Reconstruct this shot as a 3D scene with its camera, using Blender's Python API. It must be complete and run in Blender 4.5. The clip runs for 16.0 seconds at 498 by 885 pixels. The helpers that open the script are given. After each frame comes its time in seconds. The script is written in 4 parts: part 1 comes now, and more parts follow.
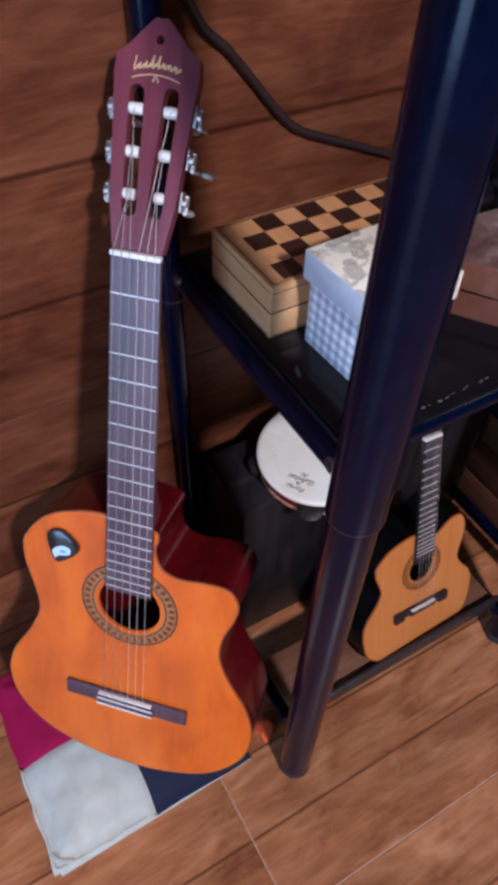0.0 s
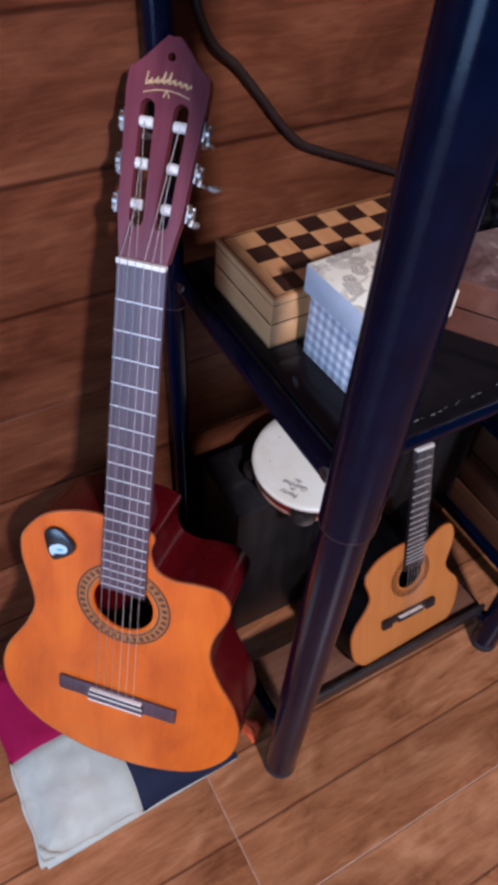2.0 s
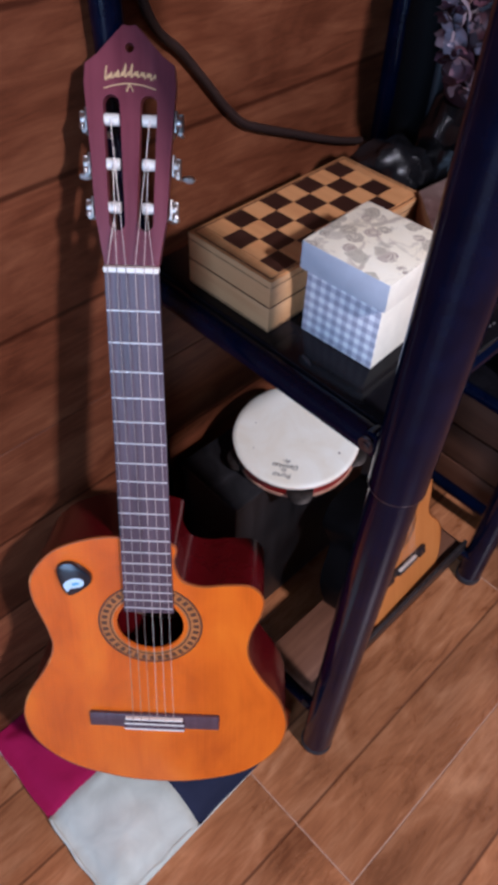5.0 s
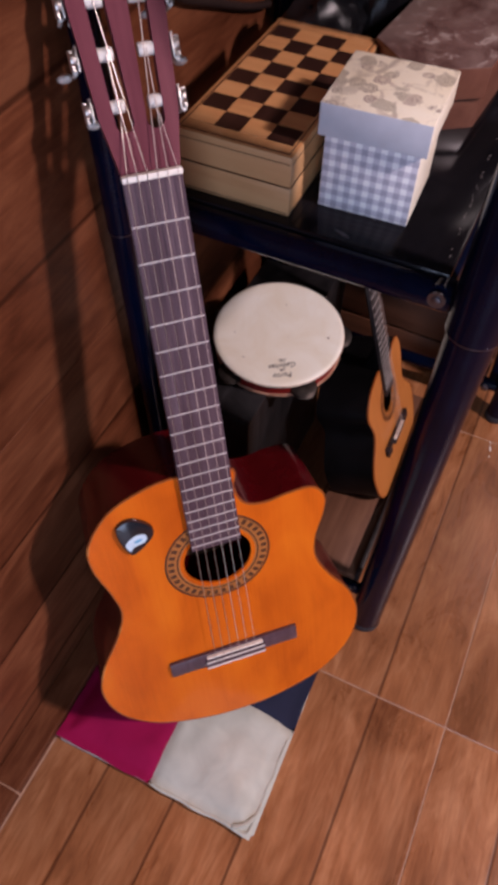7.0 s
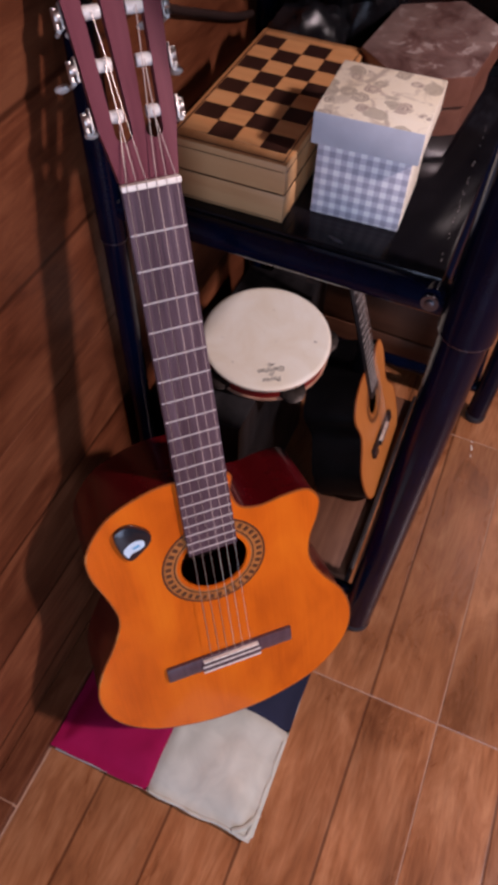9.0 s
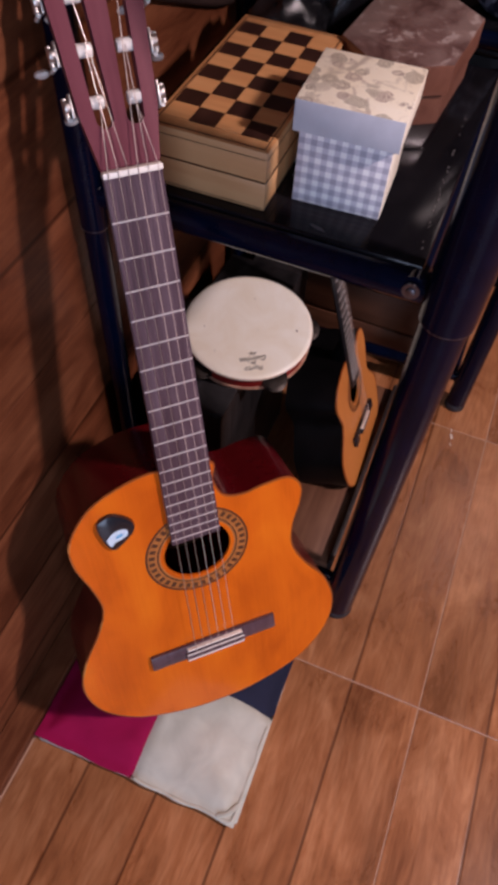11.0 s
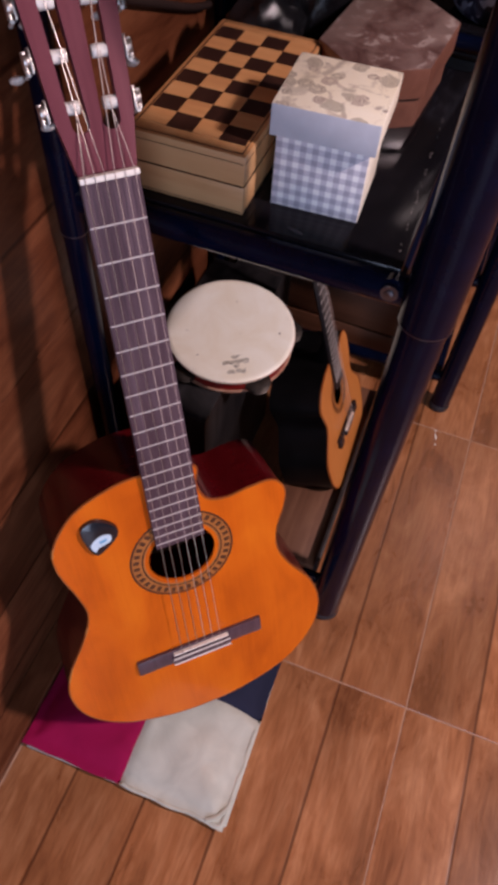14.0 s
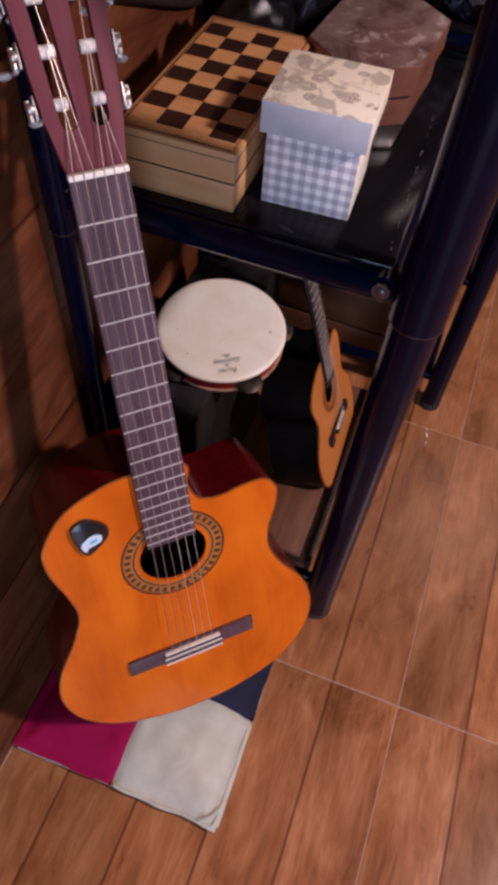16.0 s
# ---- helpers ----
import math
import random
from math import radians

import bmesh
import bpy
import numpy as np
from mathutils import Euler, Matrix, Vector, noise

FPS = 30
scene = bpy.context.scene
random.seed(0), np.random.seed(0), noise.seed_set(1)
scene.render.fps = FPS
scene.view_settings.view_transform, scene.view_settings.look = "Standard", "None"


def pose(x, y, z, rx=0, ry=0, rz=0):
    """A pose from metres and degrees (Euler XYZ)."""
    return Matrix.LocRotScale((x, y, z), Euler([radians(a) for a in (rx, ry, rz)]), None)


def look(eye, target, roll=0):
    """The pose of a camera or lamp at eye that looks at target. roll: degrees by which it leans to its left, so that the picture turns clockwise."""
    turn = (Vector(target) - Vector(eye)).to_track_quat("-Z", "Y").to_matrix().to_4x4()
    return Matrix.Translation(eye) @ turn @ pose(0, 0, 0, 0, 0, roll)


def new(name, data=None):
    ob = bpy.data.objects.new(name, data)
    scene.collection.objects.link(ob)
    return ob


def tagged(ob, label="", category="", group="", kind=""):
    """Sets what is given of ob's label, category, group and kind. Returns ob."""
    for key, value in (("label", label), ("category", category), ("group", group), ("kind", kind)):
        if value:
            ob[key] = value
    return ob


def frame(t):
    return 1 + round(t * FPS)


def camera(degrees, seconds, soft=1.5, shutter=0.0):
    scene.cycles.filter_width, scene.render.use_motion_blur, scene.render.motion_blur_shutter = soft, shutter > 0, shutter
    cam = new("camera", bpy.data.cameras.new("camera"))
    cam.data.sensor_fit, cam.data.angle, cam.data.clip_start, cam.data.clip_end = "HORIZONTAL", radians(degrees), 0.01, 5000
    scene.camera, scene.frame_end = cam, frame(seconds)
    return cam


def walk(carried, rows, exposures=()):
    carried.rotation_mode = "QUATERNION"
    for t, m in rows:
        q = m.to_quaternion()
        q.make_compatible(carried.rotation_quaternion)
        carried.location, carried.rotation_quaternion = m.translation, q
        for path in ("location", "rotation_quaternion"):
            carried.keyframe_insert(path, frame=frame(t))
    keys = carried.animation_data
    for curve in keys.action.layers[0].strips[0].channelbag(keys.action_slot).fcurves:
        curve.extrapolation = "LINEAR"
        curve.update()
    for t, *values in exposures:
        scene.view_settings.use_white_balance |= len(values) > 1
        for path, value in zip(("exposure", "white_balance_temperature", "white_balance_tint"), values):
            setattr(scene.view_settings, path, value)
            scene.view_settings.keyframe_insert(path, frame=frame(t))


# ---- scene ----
cam = camera(38.5, 16.0, soft=4.6, shutter=0.5)
PATH = [
    (0, (-0.175, -0.106, 1.247), (0.528, 1.027, -0.244), 2.4),
    (0.5, (-0.186, -0.112, 1.262), (0.506, 1.012, -0.241), 4.3),
    (1, (-0.189, -0.104, 1.268), (0.529, 1.023, -0.221), 5.5),
    (1.5, (-0.188, -0.102, 1.268), (0.541, 1.015, -0.222), 6.5),
    (2, (-0.184, -0.111, 1.266), (0.537, 1.014, -0.222), 4.7),
    (2.5, (-0.183, -0.107, 1.259), (0.532, 1.004, -0.242), 4.6),
    (3, (-0.183, -0.097, 1.257), (0.537, 0.995, -0.256), 4.3),
    (3.5, (-0.22, -0.089, 1.25), (0.61, 0.918, -0.266), 2.5),
    (3.7, (-0.222, -0.068, 1.257), (0.604, 0.936, -0.263), 2.1),
    (5.8, (-0.345, 0.052, 1.247), (0.788, 0.787, -0.227), 4.3),
    (6, (-0.354, 0.091, 1.248), (0.799, 0.726, -0.257), 5.3),
    (6.5, (-0.405, 0.15, 1.218), (0.74, 0.681, -0.334), 1.1),
    (7, (-0.422, 0.169, 1.2), (0.655, 0.656, -0.414), 1.3),
    (7.5, (-0.418, 0.188, 1.19), (0.642, 0.64, -0.445), 2.1),
    (8, (-0.429, 0.195, 1.193), (0.652, 0.633, -0.432), 2.9),
    (8.5, (-0.442, 0.191, 1.199), (0.676, 0.612, -0.405), 3.2),
    (8.7, (-0.438, 0.191, 1.204), (0.679, 0.614, -0.4), 3.0),
    (10.8, (-0.446, 0.197, 1.208), (0.682, 0.567, -0.402), 4.8),
    (11, (-0.443, 0.192, 1.206), (0.677, 0.555, -0.411), 4.9),
    (11.5, (-0.443, 0.191, 1.205), (0.676, 0.556, -0.412), 4.1),
    (12, (-0.441, 0.189, 1.207), (0.693, 0.546, -0.402), 4.2),
    (12.5, (-0.446, 0.183, 1.204), (0.674, 0.547, -0.412), 4.0),
    (13, (-0.443, 0.18, 1.209), (0.695, 0.528, -0.398), 4.7),
    (13.5, (-0.441, 0.18, 1.207), (0.694, 0.525, -0.403), 4.4),
    (14, (-0.44, 0.185, 1.208), (0.696, 0.522, -0.404), 5.3),
    (14.5, (-0.439, 0.186, 1.207), (0.697, 0.514, -0.406), 5.7),
    (15, (-0.437, 0.189, 1.206), (0.697, 0.51, -0.411), 5.8),
    (15.5, (-0.437, 0.187, 1.204), (0.695, 0.505, -0.414), 6.0),
    (16, (-0.438, 0.186, 1.205), (0.704, 0.498, -0.406), 6.1),
]
EXPO = [(0.0, -0.05, 4780, 7), (3.7, -0.07, 4850, 8), (6.0, -0.16, 5120, 9), (7.0, -0.33, 5900, 23), (16.0, -0.36, 6000, 24)]
LAMP_W, WINDOW_W = 84.0, 46.0
walk(cam, [(t, look(eye, target, roll)) for t, eye, target, roll in PATH], exposures=EXPO)

# ---------------------------------------------------------------- light
world = bpy.data.worlds.new("world")
scene.world = world
world.use_nodes = True
world.node_tree.nodes["Background"].inputs[0].default_value = (0.75, 0.85, 1.0, 1)
world.node_tree.nodes["Background"].inputs[1].default_value = 0.12


def area_lamp(name, m, sx, sy, watts, colour):
    lamp = bpy.data.lights.new(name, "AREA")
    lamp.shape, lamp.size, lamp.size_y, lamp.energy, lamp.color = "RECTANGLE", sx, sy, watts, colour
    ob = new(name, lamp)
    ob.matrix_world = m
    return ob


area_lamp("ceiling_lamp_light", look((0.0, -1.62, 2.36), (0.1, 0.4, 0.3)), 0.18, 0.18, LAMP_W, (1.0, 0.79, 0.70))
area_lamp("far_ceiling_lamp_light", look((2.05, -0.5, 2.5), (0.6, 0.1, 0.0)), 0.6, 0.6, 5.0, (1.0, 0.80, 0.68))
area_lamp("window_light", look((-2.46, -0.80, 1.1), (0.0, 0.1, 0.8)), 1.2, 1.9, WINDOW_W, (0.69, 0.82, 1.0))

# ---------------------------------------------------------------- materials


class Nodes:
    """A short way to write node trees."""

    def __init__(self, name):
        self.mat = bpy.data.materials.new(name)
        self.mat.use_nodes = True
        self.tree = self.mat.node_tree
        self.bsdf = self.tree.nodes["Principled BSDF"]

    def put(self, kind, **sets):
        node = self.tree.nodes.new(kind)
        if "operation" in sets:
            node.operation = sets["operation"]
        if "noise_dimensions" in sets:
            node.noise_dimensions = sets["noise_dimensions"]
        if "data_type" in sets:
            node.data_type = sets["data_type"]
        if "blend_type" in sets:
            node.blend_type = sets["blend_type"]
        if "feature" in sets:
            node.feature = sets["feature"]
        return node

    def join(self, a, b):
        self.tree.links.new(a, b)

    def feed(self, socket, value):
        if hasattr(value, "links"):
            self.join(value, socket)
        else:
            socket.default_value = value

    def math(self, op, a, b=0.0, c=0.0):
        node = self.put("ShaderNodeMath", operation=op)
        for sock, value in zip(node.inputs, (a, b, c)):
            self.feed(sock, value)
        return node.outputs[0]

    def place(self, which="Object"):
        return self.put("ShaderNodeTexCoord").outputs[which]

    def world_place(self):
        return self.put("ShaderNodeNewGeometry").outputs["Position"]

    def split(self, vec):
        node = self.put("ShaderNodeSeparateXYZ")
        self.join(vec, node.inputs[0])
        return node.outputs

    def stretch(self, vec, scale, offset=None):
        node = self.put("ShaderNodeMapping")
        self.join(vec, node.inputs[0])
        node.inputs["Scale"].default_value = scale
        if offset is not None:
            self.feed(node.inputs["Location"], offset)
        return node.outputs[0]

    def noise(self, vec, scale, detail=4.0, rough=0.55, bend=0.0):
        node = self.put("ShaderNodeTexNoise")
        self.join(vec, node.inputs["Vector"])
        node.inputs["Scale"].default_value, node.inputs["Detail"].default_value = scale, detail
        node.inputs["Roughness"].default_value, node.inputs["Distortion"].default_value = rough, bend
        return node.outputs[0]

    def put_noise_vec(self, vec, scale):
        """A noise of three parts, about zero."""
        node = self.put("ShaderNodeTexNoise")
        self.join(vec, node.inputs["Vector"])
        node.inputs["Scale"].default_value, node.inputs["Detail"].default_value = scale, 3.0
        less = self.put("ShaderNodeVectorMath", operation="SUBTRACT")
        self.join(node.outputs["Color"], less.inputs[0])
        less.inputs[1].default_value = (0.5, 0.5, 0.5)
        return less.outputs[0]

    def ramp(self, value, *stops):
        node = self.put("ShaderNodeValToRGB")
        self.join(value, node.inputs[0])
        while len(node.color_ramp.elements) < len(stops):
            node.color_ramp.elements.new(0.5)
        for el, (at, colour) in zip(node.color_ramp.elements, stops):
            el.position, el.color = at, (*colour, 1)
        return node.outputs[0]

    def mix(self, fac, a, b, blend="MIX"):
        node = self.put("ShaderNodeMix", data_type="RGBA", blend_type=blend)
        for sock, value in zip((node.inputs[0], node.inputs[6], node.inputs[7]), (fac, a, b)):
            self.feed(sock, (*value, 1) if isinstance(value, tuple) and len(value) == 3 else value)
        return node.outputs[2]

    def bump(self, height, strength, distance=0.002):
        node = self.put("ShaderNodeBump")
        self.join(height, node.inputs["Height"])
        node.inputs["Strength"].default_value, node.inputs["Distance"].default_value = strength, distance
        self.join(node.outputs[0], self.bsdf.inputs["Normal"])

    def done(self, colour, rough=0.5, metal=0.0, coat=0.0, spec=0.5):
        self.feed(self.bsdf.inputs["Base Color"], (*colour, 1) if isinstance(colour, tuple) else colour)
        self.feed(self.bsdf.inputs["Roughness"], rough)
        self.feed(self.bsdf.inputs["Metallic"], metal)
        self.bsdf.inputs["Coat Weight"].default_value = coat
        self.bsdf.inputs["Coat Roughness"].default_value = 0.08
        self.bsdf.inputs["Specular IOR Level"].default_value = spec
        return self.mat


def paint(name, colour, rough=0.5, metal=0.0, vary=0.12, scale=30.0, bump=0.05, coat=0.0, spec=0.5):
    """A painted, plastic or metal surface with faint mottling and relief."""
    n = Nodes(name)
    p = n.place()
    v = n.noise(p, scale, 5)
    w = n.noise(p, scale * 7, 3)
    dark = tuple(c * (1 - vary) for c in colour)
    light = tuple(min(1, c * (1 + vary)) for c in colour)
    col = n.ramp(v, (0.3, dark), (0.7, light))
    if bump:
        n.bump(w, bump, 0.001)
    r = n.math("MULTIPLY_ADD", v, 0.2 * rough, 0.9 * rough)
    return n.done(col, r, metal, coat, spec)


def wood_print(name, across, first, pitch, dark, mid, light, per_tile, rough=0.32, spec=0.5, fibre=0.24):
    """Glazed tile printed with planks along x; 'across' is the axis (1 or 2) over which the planks repeat."""
    n = Nodes(name)
    p = n.world_place()
    parts = n.split(p)
    k = n.math("DIVIDE", n.math("SUBTRACT", parts[across], first), pitch)
    index = n.math("FLOOR", k)
    inside = n.math("FRACT", k)
    shift = n.put("ShaderNodeCombineXYZ")
    n.join(n.math("MULTIPLY", index, 3.71), shift.inputs[0])
    n.join(n.math("MULTIPLY", index, 1.37), shift.inputs[2 if across == 1 else 1])
    info = n.put("ShaderNodeObjectInfo").outputs["Random"]
    n.join(n.math("MULTIPLY", info, 9.0), shift.inputs[1 if across == 1 else 2])
    grain = n.noise(n.stretch(p, (3.4, 26.0, 26.0), shift.outputs[0]), 1.5, 8, 0.62, 2.6)
    fine = n.noise(n.stretch(p, (16.0, 210.0, 210.0), shift.outputs[0]), 1.0, 5, 0.7, 0.8)
    blot = n.noise(n.stretch(p, (6.0, 13.0, 13.0), shift.outputs[0]), 1.0, 6, 0.62, 0.8)
    cloud = n.noise(n.stretch(p, (3.0, 5.5, 5.5), shift.outputs[0]), 1.0, 3, 0.5, 0.4)
    body = n.math("ADD", n.math("MULTIPLY", grain, 0.40), n.math("MULTIPLY", blot, 0.60))
    col = n.ramp(body, (0.35, dark), (0.49, mid), (0.64, light))
    col = n.mix(n.math("MULTIPLY", n.ramp(fine, (0.50, (0, 0, 0)), (0.68, (1, 1, 1))), fibre), col, tuple(c * 0.55 for c in dark))
    col = n.mix(1.0, col, n.ramp(cloud, (0.32, (0.80, 0.78, 0.76)), (0.66, (1.22, 1.20, 1.17))), "MULTIPLY")
    tone = n.put("ShaderNodeTexWhiteNoise", noise_dimensions="1D")
    n.join(n.math("ADD", index, n.math("MULTIPLY", info, 7.0)), tone.inputs["W"])
    col = n.mix(1.0, col, n.ramp(tone.outputs[0], (0.0, (0.92, 0.91, 0.90)), (1.0, (1.10, 1.09, 1.08))), "MULTIPLY")
    edge = n.math("MINIMUM", inside, n.math("SUBTRACT", 1.0, inside))
    wob = n.math("MULTIPLY", n.noise(p, 40.0, 3), 0.012)
    line = n.ramp(n.math("ADD", edge, wob), (0.016, (1, 1, 1)), (0.034, (0, 0, 0)))
    whole = n.math("FRACT", n.math("DIVIDE", n.math("ADD", k, 0.5), per_tile))
    line = n.math("MULTIPLY", line, n.math("GREATER_THAN", whole, 1.0 / per_tile))
    col = n.mix(n.math("MULTIPLY", line, 0.72), col, (dark[0] * 0.34, dark[1] * 0.26, dark[2] * 0.24))
    n.bump(n.math("SUBTRACT", n.math("ADD", n.math("MULTIPLY", grain, 0.5), n.math("MULTIPLY", fine, 0.4)), line), 0.18, 0.0008)
    r = n.math("MULTIPLY_ADD", blot, 0.25, rough - 0.1)
    return n.done(col, r, 0.0, 0.0, spec)


def timber(name, dark, mid, light, axis=0, rough=0.45, coat=0.0, fineness=1.0):
    """Real wood with grain along one local axis."""
    n = Nodes(name)
    p = n.place()
    scale = [60.0 * fineness] * 3
    scale[axis] = 4.0 * fineness
    grain = n.noise(n.stretch(p, tuple(scale)), 1.0, 6, 0.6, 0.6)
    blot = n.noise(p, 14.0, 3)
    col = n.ramp(n.math("ADD", n.math("MULTIPLY", grain, 0.7), n.math("MULTIPLY", blot, 0.3)), (0.3, dark), (0.5, mid), (0.72, light))
    n.bump(grain, 0.12, 0.0006)
    return n.done(col, n.math("MULTIPLY_ADD", grain, 0.15, rough - 0.07), 0.0, coat)


M_FLOOR = wood_print("floor_wood_tile", 1, 0.0, 0.1150, (0.185, 0.066, 0.024), (0.325, 0.130, 0.050), (0.47, 0.222, 0.100), 5.0, 0.27, 0.45)
M_WALL = wood_print("wall_wood_tile", 2, -0.085, 0.1605, (0.064, 0.0185, 0.0080), (0.118, 0.038, 0.0165), (0.180, 0.067, 0.030), 4.0, 0.40, 0.12, 0.16)
M_GROUT = paint("floor_grout", (0.42, 0.25, 0.16), 0.8, 0, 0.2, 60)
M_GROUT_W = paint("wall_grout", (0.030, 0.012, 0.007), 0.8, 0, 0.2, 60)
# for walls out of view; dark so that little light bounces back
M_UNSEEN_WALL = paint("dark_unseen_wall", (0.050, 0.031, 0.023), 0.9, 0, 0.06, 8)
M_BLUE = paint("navy_gloss_paint", (0.0013, 0.0032, 0.0135), 0.17, 0, 0.25, 40, 0.05, 0.0, 0.20)
M_BOARD = paint("black_lacquer_board", (0.0065, 0.006, 0.0075), 0.12, 0, 0.3, 25, 0.03, 0.0, 0.22)
M_BLACK = paint("black_laminate", (0.004, 0.0036, 0.004), 0.38, 0, 0.3, 25, 0.1, 0.0, 0.14)
M_STEEL = paint("steel", (0.16, 0.16, 0.18), 0.35, 1.0, 0.15, 60)
M_NICKEL = paint("nickel", (0.56, 0.52, 0.48), 0.42, 1.0, 0.15, 200)
M_FRET = paint("fret_wire", (0.74, 0.71, 0.68), 0.38, 0.35, 0.05, 200)
M_PEARL = paint("pearl_plastic", (0.78, 0.75, 0.69), 0.28, 0, 0.1, 150, 0.02, 0.3)
M_RUBBER = paint("dull_black_rubber", (0.02, 0.02, 0.024), 0.6, 0, 0.3, 60)


def spruce():
    n = Nodes("amber_spruce_top")
    p = n.place()
    grain = n.noise(n.stretch(p, (520.0, 5.0, 5.0)), 1.0, 3, 0.5, 0.1)
    broad = n.noise(n.stretch(p, (14.0, 5.0, 5.0)), 1.0, 4, 0.5, 0.5)
    col = n.ramp(n.math("ADD", n.math("MULTIPLY", grain, 0.16), n.math("MULTIPLY", broad, 0.84)), (0.30, (0.46, 0.078, 0.003)), (0.5, (0.66, 0.131, 0.004)), (0.72, (0.76, 0.180, 0.006)))
    n.bump(grain, 0.02, 0.0003)
    return n.done(col, 0.20, 0.0, 0.12, 0.25)


M_SPRUCE = spruce()
M_CHERRY = timber("cherry_red_lacquer", (0.060, 0.0015, 0.0030), (0.080, 0.002, 0.004), (0.100, 0.003, 0.005), 1, 0.22, 0.3, 0.5)
M_HEAD = timber("wine_red_headstock", (0.100, 0.018, 0.030), (0.145, 0.032, 0.046), (0.20, 0.05, 0.066), 1, 0.30, 0.25)
M_ROSE = timber("rosewood", (0.050, 0.026, 0.034), (0.088, 0.050, 0.063), (0.145, 0.094, 0.114), 1, 0.36, 0.0, 1.6)
M_EBONY = timber("dark_stained_wood", (0.012, 0.010, 0.010), (0.022, 0.018, 0.018), (0.04, 0.034, 0.034), 1, 0.4)
M_INSIDE = paint("raw_wood_inside", (0.16, 0.09, 0.05), 0.8)
M_CREAM = paint("tan_inlay", (0.42, 0.155, 0.035), 0.35)
M_DARKBIND = paint("dark_brown_inlay", (0.085, 0.028, 0.010), 0.4)
M_EDGE = paint("amber_edge_binding", (0.30, 0.075, 0.012), 0.3, 0, 0.1, 60, 0.0, 0.3)
M_STRING = paint("nylon_string", (0.55, 0.44, 0.38), 0.3, 0, 0.05, 100, 0)
M_WOUND = paint("wound_string", (0.40, 0.35, 0.32), 0.35, 0.6, 0.1, 400)
M_BONE = paint("bone_white", (0.86, 0.82, 0.74), 0.35, 0, 0.05, 100)
M_GOLDINK = paint("gold_ink", (0.62, 0.44, 0.22), 0.4, 0.2, 0.1, 100)
M_PICK = paint("black_glossy_plastic", (0.012, 0.013, 0.018), 0.22, 0, 0.2, 60, 0.02, 0.3)
M_PICKLABEL = paint("pale_blue_label", (0.60, 0.74, 0.85), 0.35, 0, 0.1, 100)
M_PICKBLUE = paint("blue_print", (0.10, 0.38, 0.62), 0.35, 0, 0.1, 100)

# ---------------------------------------------------------------- mesh helpers


def part(name, bm, material, parent=None, label="", smooth=True):
    """Links a bmesh as one mesh object, under a thing or under a part."""
    bmesh.ops.recalc_face_normals(bm, faces=bm.faces)
    mesh = bpy.data.meshes.new(name)
    bm.to_mesh(mesh)
    bm.free()
    for m in material if isinstance(material, (list, tuple)) else (material,):
        mesh.materials.append(m)
    if smooth:
        for f in mesh.polygons:
            f.use_smooth = True
        mesh.set_sharp_from_angle(angle=radians(38))
    ob = new(name, mesh)
    ob.parent = parent
    if label:
        ob["label"] = label
    return ob


def thing(name, m, label, category, group=""):
    ob = new(name)
    ob.empty_display_size = 0.05
    ob.matrix_basis = m
    return tagged(ob, label, category, group)


def box(size, at=(0, 0, 0), bevel=0.0, bm=None, seg=2, turn=None):
    bm = bm or bmesh.new()
    made = bmesh.ops.create_cube(bm, size=1.0)["verts"]
    m = Matrix.Translation(at) @ (turn or Matrix()) @ Matrix.Diagonal((*size, 1))
    bmesh.ops.transform(bm, matrix=m, verts=made)
    if bevel:
        edges = list({e for v in made for e in v.link_edges})
        bmesh.ops.bevel(bm, geom=edges, offset=bevel, segments=seg, affect="EDGES", profile=0.5)
    return bm


def rod(a, b, r, seg=16, r2=None, bm=None, bevel=0.0):
    """A round bar from a to b."""
    bm = bm or bmesh.new()
    a, b = Vector(a), Vector(b)
    m = Matrix.Translation((a + b) / 2) @ (b - a).to_track_quat("Z", "Y").to_matrix().to_4x4()
    made = bmesh.ops.create_cone(bm, cap_ends=True, segments=seg, radius1=r, radius2=r if r2 is None else r2, depth=(b - a).length, matrix=m)["verts"]
    if bevel:
        rims = [e for e in {e for v in made for e in v.link_edges} if any(len(f.verts) > 4 for f in e.link_faces)]
        bmesh.ops.bevel(bm, geom=rims, offset=bevel, segments=2, affect="EDGES", profile=0.5)
    return bm


def sweep(points, r, seg=8, closed=False, bm=None, flat=1.0, up=(0, 0, 1)):
    """A tube along points; flat squeezes it along 'up'."""
    bm = bm or bmesh.new()
    pts = [Vector(p) for p in points]
    rings = []
    for i, p in enumerate(pts):
        a = pts[i - 1] if i or closed else p
        b = pts[(i + 1) % len(pts)] if i < len(pts) - 1 or closed else p
        way = (b - a).normalized()
        side = way.cross(Vector(up))
        side = side.normalized() if side.length > 1e-5 else Vector((1, 0, 0))
        top = side.cross(way).normalized()
        rings.append([bm.verts.new(p + side * r * math.cos(q) + top * r * flat * math.sin(q)) for q in (2 * math.pi * k / seg for k in range(seg))])
    n = len(rings)
    for i in range(n if closed else n - 1):
        A, B = rings[i], rings[(i + 1) % n]
        for k in range(seg):
            bm.faces.new((A[k], A[(k + 1) % seg], B[(k + 1) % seg], B[k]))
    if not closed:
        bm.faces.new(rings[0][::-1])
        bm.faces.new(rings[-1])
    return bm


